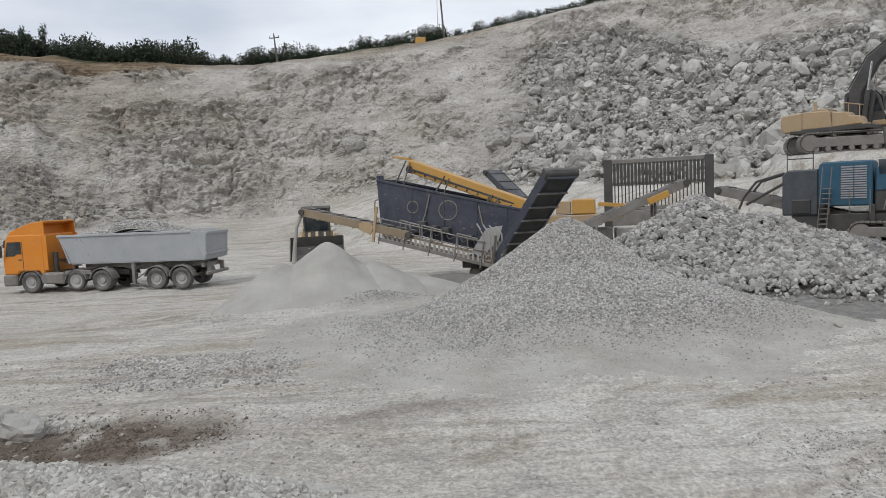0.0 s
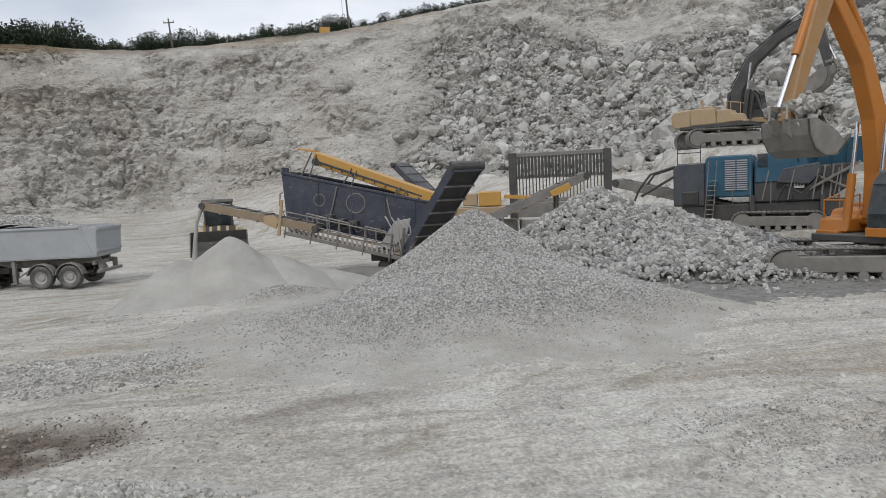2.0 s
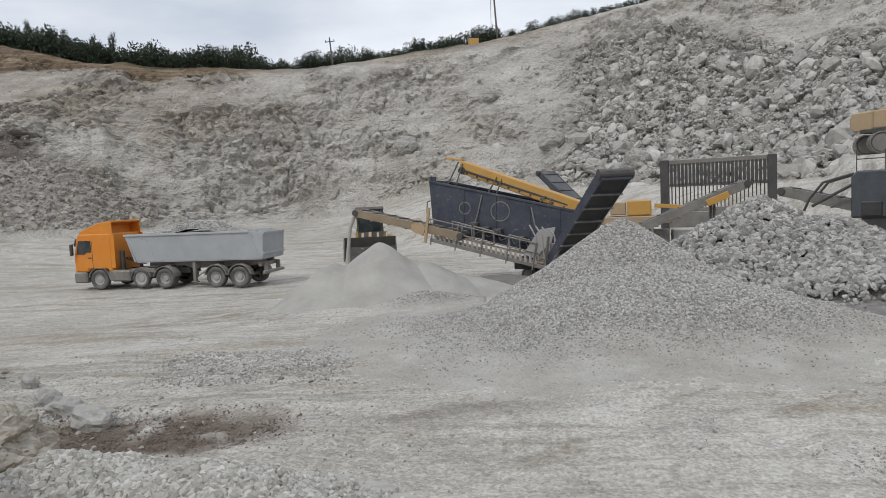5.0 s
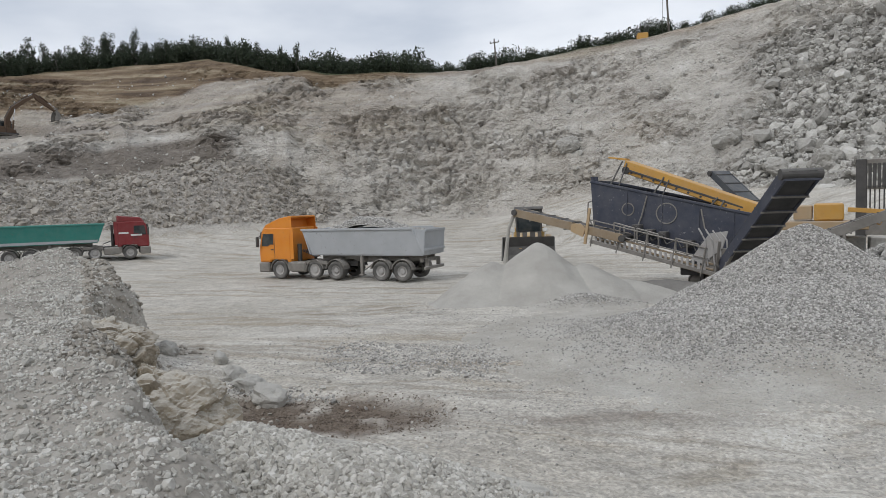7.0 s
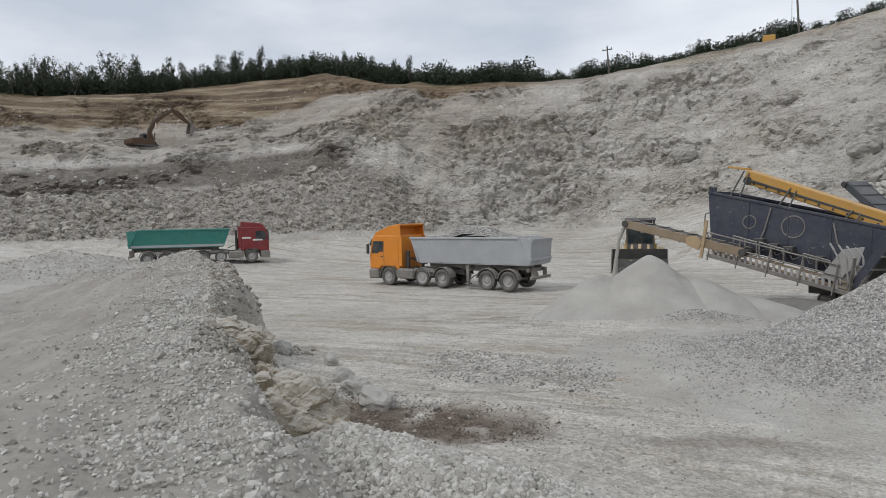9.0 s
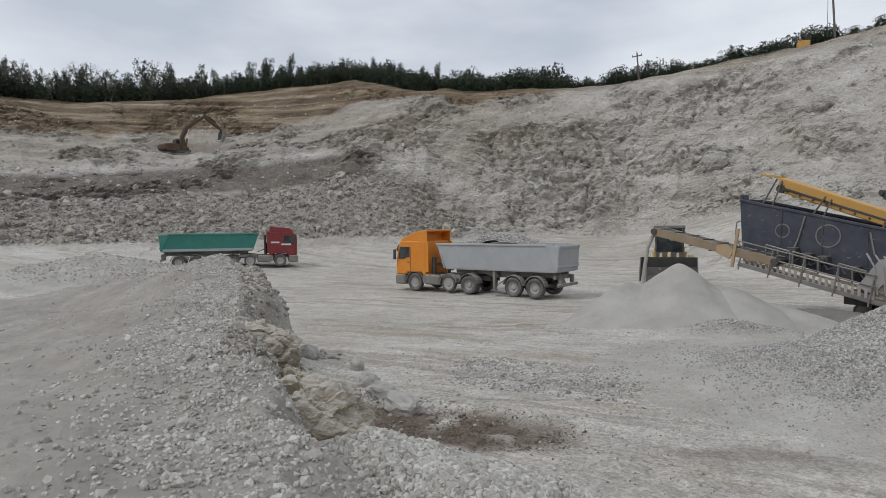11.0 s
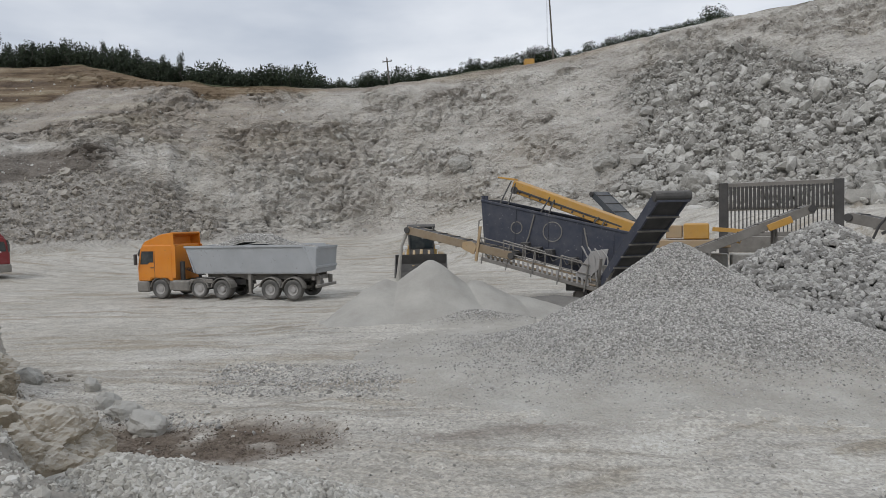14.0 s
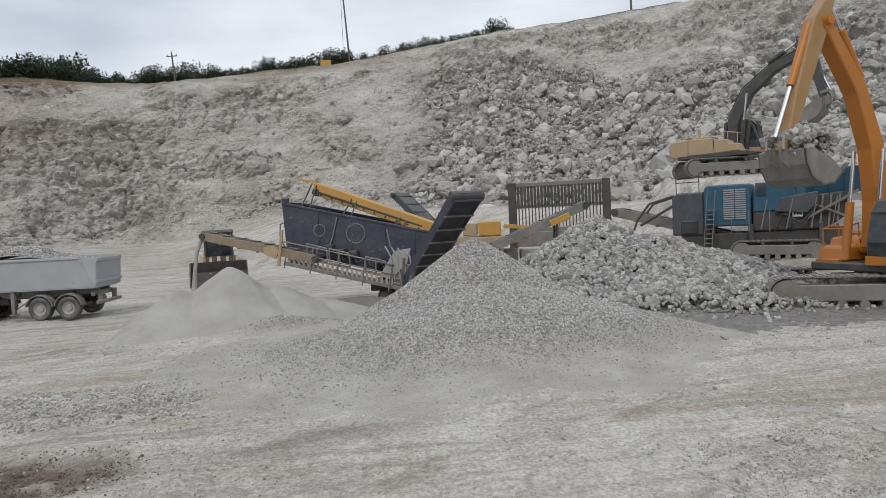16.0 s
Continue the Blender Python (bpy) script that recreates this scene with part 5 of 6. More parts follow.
    for x0, z0 in ((1.3, 1.6), (2.3, 1.35), (3.9, 0.95)):
        bm = bmesh.new()
        for a, b in (((0, 0), (0.9, -0.22)), ((0.9, -0.22), (0.9, 0.35)), ((0.9, 0.35), (0, 0.6)), ((0, 0.6), (0, 0)), ((0.45, -0.1), (0.45, 0.48))):
            rod(bm, (x0 + a[0], -0.62, z0 + a[1]), (x0 + b[0], -0.62, z0 + b[1]), 0.035, 6)
        part("side_frame", bm, DUSTY, t, "dusty tube frame")
    for bent in ([(0.05, -0.1, 2.1), (-0.15, -0.1, 2.6), (-0.1, -0.1, 3.1), (0.05, -0.1, 3.15)], [(2.55, -0.1, 3.3), (2.3, -0.12, 2.4), (2.1, -0.14, 1.9)], [(4.75, -0.1, 2.7), (4.9, -0.12, 1.9)]):
        part("pipe", hose(bmesh.new(), bent, 0.032), DUSTY, t)
    # hydraulic and drive units on the side
    bm = bmesh.new()
    for k, (x, z) in enumerate(((2.2, 1.95), (2.75, 1.75), (3.3, 1.65), (4.35, 1.3), (5.0, 1.15))):
        box(bm, x - 0.18, x + 0.18, -0.5, -0.08, z - 0.14, z + 0.16, 0.03)
        rod(bm, (x, -0.5, z), (x, -0.62, z), 0.1, 10)
    for k in range(6):
        hose(bm, [(2.0 + 0.6 * k, -0.3, 2.0 - 0.15 * k), (2.3 + 0.6 * k, -0.55, 1.6 - 0.15 * k), (2.6 + 0.6 * k, -0.3, 1.75 - 0.15 * k)], 0.025)
    part("drive_unit", bm, STEEL, t)
    bm = bmesh.new()
    prism(bm, [(4.9, 0.25), (5.55, 1.2), (5.95, 1.15), (5.7, 0.2)], -0.75, -0.6, 0.02)
    box(bm, 5.2, 5.9, -0.7, 1.8, -0.35, 0.45, 0.03)
    for z in (0.0, 0.3, 0.6):
        box(bm, 5.75, 6.15, -0.85, -0.6, z - 0.05, z + 0.12, 0.02)
    part("tail_frame", bm, DUSTY, t)
    part("tail_plate", prism(bmesh.new(), [(4.55, 0.75), (5.25, 1.75), (5.95, 1.85), (5.75, 1.2), (5.0, 0.55)], -0.82, -0.76, 0.01), RIM, t, "dust-whitened tail plate")
    for k in range(4):
        part("tail_pipe", hose(bmesh.new(), [(4.9 + 0.25 * k, -0.5, 1.7), (4.85 + 0.27 * k, -0.8, 1.95 - 0.05 * k), (5.1 + 0.27 * k, -0.85, 1.5), (5.2 + 0.25 * k, -0.8, 0.5)], 0.035), RIM, t)
    for k in range(3):
        part("side_bar", beam(bmesh.new(), (0.6, -0.8, 1.75 - 0.22 * k), (5.4, -0.78, 0.55 - 0.22 * k), 0.05, 0.08), CONVEYOR, t)
    # crawler
    for y in (0.3, 1.9):
        tr = track(t, y, 3.4, 0.45, 0.38, DUSTY)
        tr.location = (5.6, 0.9, -0.75)
    bm = bmesh.new()
    box(bm, 3.6, 6.6, 0.9, 2.6, -0.1, 0.4, 0.03)
    for x in (4.6, 6.2):
        box(bm, x - 0.08, x + 0.08, 0.5, 0.66, -0.85, 0.5, 0.01)
        box(bm, x - 0.08, x + 0.08, 1.7, 1.86, -0.85, 0.5, 0.01)
    part("chassis", bm, STEEL, t)
    return t


SCREEN = pose(-2.93, 29.95, 0.87, 0, 0, -18.7)
plant = screening_plant(SCREEN)
inv = SCREEN.inverted()
# tail conveyor that rises over the gravel heap
conveyor(plant, inv @ Vector((2.55, 27.0, 1.35)), inv @ Vector((3.9, 21.6, 4.62)), 0.95, NAVY, BLACK, "tail_conveyor", 0.42, 7, "dark steel conveyor with a wide black belt")
bm = bmesh.new()
for s in (-0.52, 0.52):
    a, b = inv @ Vector((2.6 + s, 27.0, 0.9)), inv @ Vector((3.3 + s, 24.2, 3.05))
    beam(bm, a, b, 0.10, 0.14)
    beam(bm, inv @ Vector((2.45 + s, 27.3, 0.4)), inv @ Vector((2.6 + s, 26.4, 2.4)), 0.1, 0.1)
part("conveyor_support", bm, DUSTY, plant)
# far oversize conveyor and yellow engine housing of the plant
conveyor(plant, inv @ Vector((4.3, 31.6, 3.1)), inv @ Vector((2.6, 33.6, 5.15)), 0.95, GREYBLUE, GREYBLUE, "rear_conveyor", 0.3, 5, "grey conveyor behind the hopper")
HOUSING = inv @ pose(5.5, 28.6, 3.0, 0, 0, -12)
bm = bmesh.new()
box(bm, 0.1, 1.1, 0, 1.4, 0, 0.66, 0.05)
bmesh.ops.transform(bm, matrix=HOUSING, verts=bm.verts)
part("engine_housing", bm, YELLOW, plant, "yellow engine housing")
bm = bmesh.new()
box(bm, -0.6, 0.05, 0.1, 1.3, 0.05, 0.6, 0.04)
prism(bm, [(-1.3, 0.0), (-0.7, 0.7), (-0.6, 0.7), (-0.9, 0.0)], 0.2, 0.3, 0)
box(bm, -1.2, 1.9, -0.1, 1.5, -0.35, -0.02, 0.03)
bmesh.ops.transform(bm, matrix=HOUSING, verts=bm.verts)
part("engine_frame", bm, TAN, plant, "dusty tan engine frame")


# stone dust running off the side conveyor's head onto the heap
bm = bmesh.new()
fall = [Vector((-6.35, 30.70, 3.52)), Vector((-6.62, 30.55, 3.40)), Vector((-6.80, 30.45, 2.9)), Vector((-6.92, 30.40, 2.1)), Vector((-7.0, 30.35, 1.2))]
for (a, b), (r1, r2) in zip(zip(fall, fall[1:]), ((0.10, 0.09), (0.09, 0.075), (0.075, 0.085), (0.085, 0.13))):
    rod(bm, a, b, r1, 9, r2)
me = bpy.data.meshes.new("dust_stream")
bm.to_mesh(me)
bm.free()
me.materials.append(SAND)
tagged(new("dust_stream", me), "thin stream of pale stone dust falling from the conveyor", "dust", kind="stuff")


def grizzly_feeder(m):
    t = thing("grizzly_screen", m, "brown steel grizzly screen of upright bars between posts", "grizzly screen")
    W, H = 4.75, 2.55
    for x in (0.0, W):
        bm = bmesh.new()
        box(bm, x - 0.2, x + 0.2, -0.18, 0.18, -1.2 if x else -0.9, H, 0.02)
        part("post", bm, STEEL, t, "heavy dark steel post")
    bm = bmesh.new()
    box(bm, 0.2, W - 0.2, -0.12, 0.12, H - 0.28, H - 0.02, 0.02)
    box(bm, 0.2, W - 0.2, -0.10, 0.10, 1.22, 1.40, 0.02)
    box(bm, 0.2, W - 0.2, -0.10, 0.10, 0.0, 0.2, 0.02)
    box(bm, 0.2, W + 0.1, -0.4, 0.5, -0.75, 0.0, 0.02)
    part("cross_beam", bm, DUSTY, t)
    for k in range(25):
        x = 0.32 + k * (W - 0.64) / 24
        bm = bmesh.new()
        prism(bm, [(x - 0.06, H - 0.2), (x + 0.06, H - 0.2), (x + 0.06, 1.3), (x - 0.06, 1.3)], -0.16, -0.02, 0.005)
        part("bar", bm, STEEL, t)
        bm = bmesh.new()
        box(bm, x - 0.025, x + 0.025, 0.0, 0.1, 0.1, 1.32, 0.005)
        part("lower_bar", bm, STEEL, t)
    return t


grizzly_feeder(pose(8.4, 33.4, 2.95, 0, 0, -19.5))


def belt_feeder():
    t = thing("belt_conveyor", pose(0, 0, 0), "dusty small conveyor with yellow fittings beside the rubble", "conveyor")
    conveyor(t, (5.55, 27.2, 2.45), (9.75, 26.6, 4.15), 0.85, DUSTY, BLACK, "conveyor_frame", 0.34, 6)
    bm = beam(bmesh.new(), (6.3, 26.65, 3.45), (7.4, 26.6, 3.35), 0.12, 0.16)
    beam(bm, (7.4, 26.58, 3.35), (7.2, 26.58, 2.9), 0.12, 0.14)
    part("yellow_bracket", bm, YELLOW, t, "yellow bent bracket")
    part("yellow_guard", beam(bmesh.new(), (8.15, 26.15, 3.45), (8.95, 26.05, 3.78), 0.1, 0.26), YELLOW, t, "yellow drum guard")
    for x, z in ((6.2, 2.6), (8.6, 3.4)):
        for y0, y1 in ((26.6, 26.7), (27.2, 27.1)):
            part("leg", rod(bmesh.new(), (x, y0, 0.6), (x, y1, z), 0.06, 8), DUSTY, t)
    return t


belt_feeder()
for k, (x, y) in enumerate(((6.9, 29.6), (8.35, 29.3))):
    bm = bmesh.new()
    box(bm, -0.7, 0.7, -0.4, 0.4, 0, 0.62, 0.05)
    me = bpy.data.meshes.new("concrete_block")
    bm.to_mesh(me)
    bm.free()
    me.materials.append(CONCRETE)
    ob = tagged(new("concrete_block", me), "rough grey concrete block behind the gravel heap", "block", "concrete blocks")
    ob.matrix_basis = pose(x, y, 1.72, 0, 0, -14 + 5 * k)
    bm = bmesh.new()
    box(bm, -0.72, 0.72, -0.42, 0.42, -1.2, -0.004, 0.05)
    me = bpy.data.meshes.new("concrete_block")
    bm.to_mesh(me)
    bm.free()
    me.materials.append(CONCRETE)
    ob = tagged(new("concrete_block", me), "lower grey concrete block half buried in gravel", "block", "concrete blocks")
    ob.matrix_basis = pose(x, y, 1.72, 0, 0, -14 + 5 * k)


CRUSHER_FROM = [-4.0, 0.0, 1.65, 1.7, 4.15, 4.2, 6.6, 8.8, 10.8]
CRUSHER_TO = [-4.0, 0.0, 1.30, 1.32, 3.15, 3.2, 5.2, 6.6, 8.2]


def crusher(m):
    """Mobile jaw crusher: x along its length, y away, z up from the ground."""
    t = thing("mobile_crusher", m, "blue and grey tracked jaw crusher under pale dust", "crusher")
    bm = bmesh.new()
    prism(bm, [(0.0, 1.1), (0.0, 2.75), (0.25, 2.95), (1.65, 2.95), (1.65, 1.1)], 0.0, 2.2, 0.06)
    part("power_pack", bm, GREYBLUE, t, "dusty grey-blue housing")
    bm = bmesh.new()
    box(bm, 0.45, 1.35, -0.05, 0.1, 1.15, 1.75, 0.05)
    part("intake", bm, BLACK, t, "dark opening")
    bm = bmesh.new()
    prism(bm, [(1.7, 1.45), (1.7, 3.05), (1.85, 3.2), (4.1, 3.2), (4.15, 3.05), (4.15, 1.45)], -0.1, 2.1, 0.06)
    hood = part("engine_hood", bm, BLUE, t, "blue engine hood with a dusty roof")
    bm = bmesh.new()
    for k in range(14):
        z = 1.75 + 0.092 * k
        box(bm, 2.75, 3.30, -0.16, -0.1, z, z + 0.05, 0.0)
        box(bm, 3.36, 3.90, -0.16, -0.1, z, z + 0.05, 0.0)
    part("louvre", bm, GREY_BODY, hood, "pale ventilation louvres")
    bm = bmesh.new()
    prism(bm, [(4.2, 1.2), (4.2, 2.7), (4.6, 3.0), (6.2, 3.0), (6.6, 2.6), (8.8, 2.7), (8.8, 1.8), (7.6, 1.25)], 0.0, 2.3, 0.06)
    part("jaw_housing", bm, STEEL, t, "dusty dark crusher housing")
    bm = bmesh.new()
    prism(bm, [(4.25, 2.0), (4.25, 2.85), (4.62, 3.2), (6.15, 3.2), (6.5, 2.9), (6.9, 2.1)], -0.06, 0.5, 0.04)
    part("flywheel_guard", bm, BLUE, t, "blue flywheel guard")
    for k in range(5):
        part("brace", beam(bmesh.new(), (6.8 + 0.45 * k, -0.1, 1.3), (7.0 + 0.45 * k, -0.1, 2.6), 0.08, 0.1), DUSTY, t)
    part("brace", beam(bmesh.new(), (6.6, -0.2, 1.7), (9.2, -0.2, 2.7), 0.08, 0.1), DUSTY, t)
    part("brace", beam(bmesh.new(), (6.2, -0.2, 2.5), (9.0, -0.2, 1.6), 0.06, 0.08), DUSTY, t)
    part("hose", hose(bmesh.new(), [(5.2, -0.2, 1.2), (5.6, -0.35, 1.9), (6.3, -0.3, 1.5), (7.2, -0.3, 2.2)], 0.04), BLACK, t)
    bm = bmesh.new()
    box(bm, 4.35, 4.85, -0.06, 0.0, 2.6, 3.2, 0.02)
    prism(bm, [(5.2, 2.0), (5.5, 2.55), (7.2, 2.75), (7.2, 2.3), (6.6, 1.9)], -0.25, -0.0, 0.03)
    for x in (5.7, 6.7):
        prism(bm, [(x, 1.3), (x + 0.2, 1.3), (x + 0.2, 2.2), (x, 2.2)], -0.1, 0.0, 0.01)
    part("side_panel", bm, GREYBLUE, t)
    bm = bmesh.new()
    box(bm, 5.95, 6.4, -0.12, -0.03, 1.75, 2.3, 0.01)
    part("sign_plate", bm, WHITE, t, "white sign plate with dark bars")
    bm = bmesh.new()
    for k in range(3):
        box(bm, 6.02 + 0.12 * k, 6.09 + 0.12 * k, -0.135, -0.12, 1.85, 2.15 - 0.06 * k, 0)
    part("sign_bar", bm, STEEL, t)
    # feed hopper with flared plates
    bm = bmesh.new()
    for y0, y1 in ((-0.25, 0.1), (2.5, 2.2)):
        v = [(5.9, y1, 2.55), (10.4, y1, 2.7), (10.8, y0, 3.75), (5.3, y0, 3.4)]
        vs = [bm.verts.new(p) for p in v] + [bm.verts.new((p[0], p[1] + 0.05, p[2])) for p in v]
        for f in ((0, 1, 2, 3), (7, 6, 5, 4), (0, 4, 5, 1), (1, 5, 6, 2), (2, 6, 7, 3), (3, 7, 4, 0)):
            bm.faces.new([vs[k] for k in f])
    for k in range(6):
        beam(bm, (6.2 + 0.8 * k, 0.02, 2.6), (6.0 + 0.88 * k, -0.28, 3.45), 0.05, 0.07, 0)
    part("feed_hopper", bm, BLUE, t, "dusty blue feed hopper")
    bm = bmesh.new()
    prism(bm, [(0.6, 0.55), (0.4, 1.1), (8.6, 1.25), (9.2, 0.85), (7.8, 0.6), (3.0, 0.45)], 0.1, 2.0, 0.04)
    for x in (1.8, 4.0, 7.2):
        box(bm, x, x + 0.25, -0.15, 2.2, 0.7, 1.5, 0.02)
    part("chassis", bm, STEEL, t, "dust-covered chassis")
    bm = bmesh.new()
    for k in range(9):
        box(bm, 1.75 + 0.03 * k, 2.15 + 0.03 * k, -0.55, -0.2, 0.55 + 0.2 * k, 0.58 + 0.2 * k, 0.005)
    for s in (0, 0.42):
        rod(bm, (1.73 + s, -0.55, 0.4), (2.0 + s, -0.55, 3.0), 0.025, 6)
    for k in range(4):
        rod(bm, (2.3 + k * 0.9, -0.6, 1.2), (2.3 + k * 0.9, -0.6, 2.1), 0.022, 6)
        rod(bm, (4.6 + k * 1.1, -0.4, 1.3), (4.9 + k * 1.1, -0.4, 2.5), 0.03, 6)
    part("ladder", bm, DUSTY, t)
    for y in (0.0, 2.0):
        track(t, y, 3.5, 0.5, 0.42, DUSTY).location = (4.1, 0, 0)
    # front guard frame and rails
    bm = bmesh.new()
    hose(bm, [(0.1, 0.1, 2.85), (-1.0, 0.1, 2.55), (-1.5, 0.1, 1.9), (-1.7, 0.1, 1.4)], 0.05)
    hose(bm, [(0.1, 1.0, 2.85), (-1.0, 1.0, 2.55), (-1.5, 1.0, 1.9)], 0.05)
    hose(bm, [(0.0, 0.1, 2.4), (-1.4, 0.1, 1.6)], 0.06)
    for x in (0.2, 1.4):
        rod(bm, (x, 0.2, 2.9), (x, 0.2, 3.75), 0.025, 6)
    rod(bm, (0.2, 0.2, 3.4), (1.4, 0.2, 3.4), 0.02, 6)
    part("guard_rail", bm, STEEL, t)
    conveyor(t, (3.2, 0.9, 0.75), (-2.7, 1.2, 2.25), 0.95, DUSTY, BLACK, "discharge_conveyor", 0.42, 7, "dusty discharge conveyor")
    # the housings stand close together along the chassis
    for ob in t.children:
        if not ob.name.startswith(("track", "discharge")):
            for me in [ob.data] + [c.data for c in ob.children]:
                for v in me.vertices:
                    v.co.x = float(np.interp(v.co.x, CRUSHER_FROM, CRUSHER_TO))
    return t


crusher(pose(14.0, 27.2, 1.52, 0, 0, -38))

# rocks waiting in the crusher's hopper
rng = np.random.default_rng(31)
c = 420
x, y = rng.uniform(4.6, 7.7, c), rng.uniform(0.1, 2.2, c)
z = 3.3 + 0.5 * np.exp(-((x - 6.2) / 1.3) ** 2 - ((y - 1.1) / 0.9) ** 2) + rng.uniform(-0.1, 0.05, c)
ob = tagged(new("rock_load", stones_mesh("rock_load", np.stack([x, y, z], 1), rng.uniform(0.1, 0.24, c), BOULDER, 33)), "pale broken rock heaped in the crusher's hopper", "rocks", kind="stuff")
ob.matrix_basis = pose(14.0, 27.2, 1.52, 0, 0, -38)

# ---- blocks and stones that lie on the slopes and the floor ----


def on_sheet(mask, count, seed):
    """Places on the ground sheet where mask holds, spread by area in the view of the sheet's own cells."""
    pts, lev, azf, screes, rubble, onf = GROUND_SHEET
    rng = np.random.default_rng(seed)
    pick = np.nonzero(mask)[0]
    return pts[rng.choice(pick, count)] + rng.normal(0, 0.05, (count, 3)), rng


def slope_stones():
    pts, lev, azf, screes, rubble, onf = GROUND_SHEET
    in_view = (azf > -68) & (azf < 48)
    slope = tagged(new("boulder_slope"), "slope of tumbled pale limestone blocks under the face", "rubble")
    p, rng = on_sheet(in_view & (rubble > 0.5), 22000, 51)
    size = 0.13 + 0.11 * rng.pareto(2.4, len(p))
    st = tagged(new("stones", stones_mesh("stones", p, np.minimum(size, 1.0), BOULDER, 52)), kind="stuff")
    st.parent = slope
    p, rng = on_sheet(in_view & (rubble > 0.7) & (lev < 2.4), 300, 53)
    order = 0.32 + 0.16 * rng.pareto(2.4, len(p))
    order = np.minimum(order, 1.3)
    for k, (q, r) in enumerate(zip(p, order)):
        ob = new("boulder", BLOCKS[k % len(BLOCKS)])
        ob.matrix_basis = Matrix.LocRotScale(Vector(q) + Vector((0, 0, 0.1)), Euler((rng.uniform(0, 6), rng.uniform(0, 6), rng.uniform(0, 6))), (r, r, r))
        ob.parent = slope
    scree = tagged(new("scree"), "grey scree of small stones below the far bench", "rubble")
    p, rng = on_sheet(in_view & (screes > 0.5) & (rubble < 0.3), 7000, 54)
    size = 0.10 + 0.12 * rng.pareto(2.8, len(p))
    st = tagged(new("stones", stones_mesh("stones", p, np.minimum(size, 0.8), CLOD, 55)), kind="stuff")
    st.parent = scree
    p, rng = on_sheet(in_view & (lev > 0.2) & (lev < 3.7) & (screes < 0.3), 2500, 56)
    size = 0.10 + 0.10 * rng.pareto(2.6, len(p))
    ledge = tagged(new("ledge_stones"), "loose stones resting on ledges of the face", "rubble")
    st = tagged(new("stones", stones_mesh("stones", p, np.minimum(size, 0.6), BOULDER, 57)), kind="stuff")
    st.parent = ledge


BLOCKS = []
for v, f in ROCK_SHAPES[10:]:
    BLOCKS.append(mesh_from("boulder", v, f, BOULDER, smooth=False))
slope_stones()


def floor_stones(name, label, count, area, size, material, seed, keep=None):
    """Loose stones strewn on the floor inside the area (x0, x1, y0, y1)."""
    rng = np.random.default_rng(seed)
    x, y = rng.uniform(area[0], area[1], count), rng.uniform(area[2], area[3], count)
    p = np.stack([x, y, 0 * x], 1)
    if keep is not None:
        ok = keep(x, y, p, rng)
        x, y = x[ok], y[ok]
    z, on = floor_height(x, y)
    s = size * (0.65 + 0.3 * rng.pareto(3.2, len(x)))
    s = np.minimum(s, size * 2.4)
    ob = tagged(new(name, stones_mesh(name, np.stack([x, y, z + s * 0.12], 1), s, material, seed)), label, "stones", kind="stuff")
    return ob


def patchy(scale, low, seed):
    return lambda x, y, p, rng: rng.uniform(0, 1, len(x)) < step(low, low + 0.5, fractal(p * scale, 3, seed))


def on_ramp(x, y, p, rng):
    z, on = floor_height(x, y)
    r = np.hypot(x, y)
    inside = r * np.radians(np.interp(r, EDGE_R, EDGE_AZ) - np.degrees(np.arctan2(x, y)))
    crest = np.exp(-(((inside - 0.35) / 1.1) ** 2)) * (0.8 + 0.2 * step(-0.3, 0.3, fractal(p * 0.7, 3, 90)))
    return (on > 0.3) & (rng.uniform(0, 1, len(x)) < np.maximum(crest, 0.022 * step(-0.1, 0.5, fractal(p * 0.5, 3, 91))))


def off_ramp(x, y, p, rng):
    r = np.hypot(x, y)
    side = r * np.radians(np.interp(r, EDGE_R, EDGE_AZ) - np.degrees(np.arctan2(x, y)))
    return (side < 0.35) & (rng.uniform(0, 1, len(x)) < 0.9 * np.exp(-((side + 0.5) / 1.0) ** 2) * step(-0.5, 0.4, fractal(p * 0.6, 3, 95)))


floor_stones("ramp_gravel", "pale broken stones strewn over the ramp", 160000, (-20, -2, 2, 20), 0.036, RUBBLE, 61, on_ramp)
floor_stones("ramp_edge_clods", "broken clods and stones along the ramp's collapsed edge", 45000, (-17, -3, 4, 19), 0.075, CLOD, 62, off_ramp)
floor_stones("floor_gravel", "thin scatter of gravel over the quarry floor", 26000, (-11, 12, 5.5, 24), 0.022, GRAVEL, 63, patchy(0.45, 0.0, 92))
floor_stones("gravel_patch", "patch of loose grey gravel beside the trough", 9000, (-9.5, -3.0, 9.5, 15), 0.035, GRAVEL, 64, patchy(0.35, -0.35, 93))
floor_stones("near_gravel", "fine gravel patch pressed into the floor", 7000, (2.2, 7.0, 5.0, 8.2), 0.018, GRAVEL, 65, patchy(0.4, -0.1, 94))
floor_stones("ramp_rubble", "larger pale stones lying on the ramp", 1200, (-18, -3, 3, 19), 0.07, RUBBLE, 67, on_ramp)
floor_stones("floor_stones", "single pale stones lying on the floor", 420, (-9, 13, 5.5, 22), 0.055, RUBBLE, 66)
EARTH = stone_material("dark_earth", (0.11, 0.084, 0.064), (0.24, 0.20, 0.16), 8)
floor_stones("trough_earth", "dark brown earth crumbs in the dug trough", 14000, (-8.0, -1.8, 6.4, 10.0), 0.02, EARTH, 68, lambda x, y, p, rng: rng.uniform(0, 1, len(x)) < brown_mask(x, y)[0])
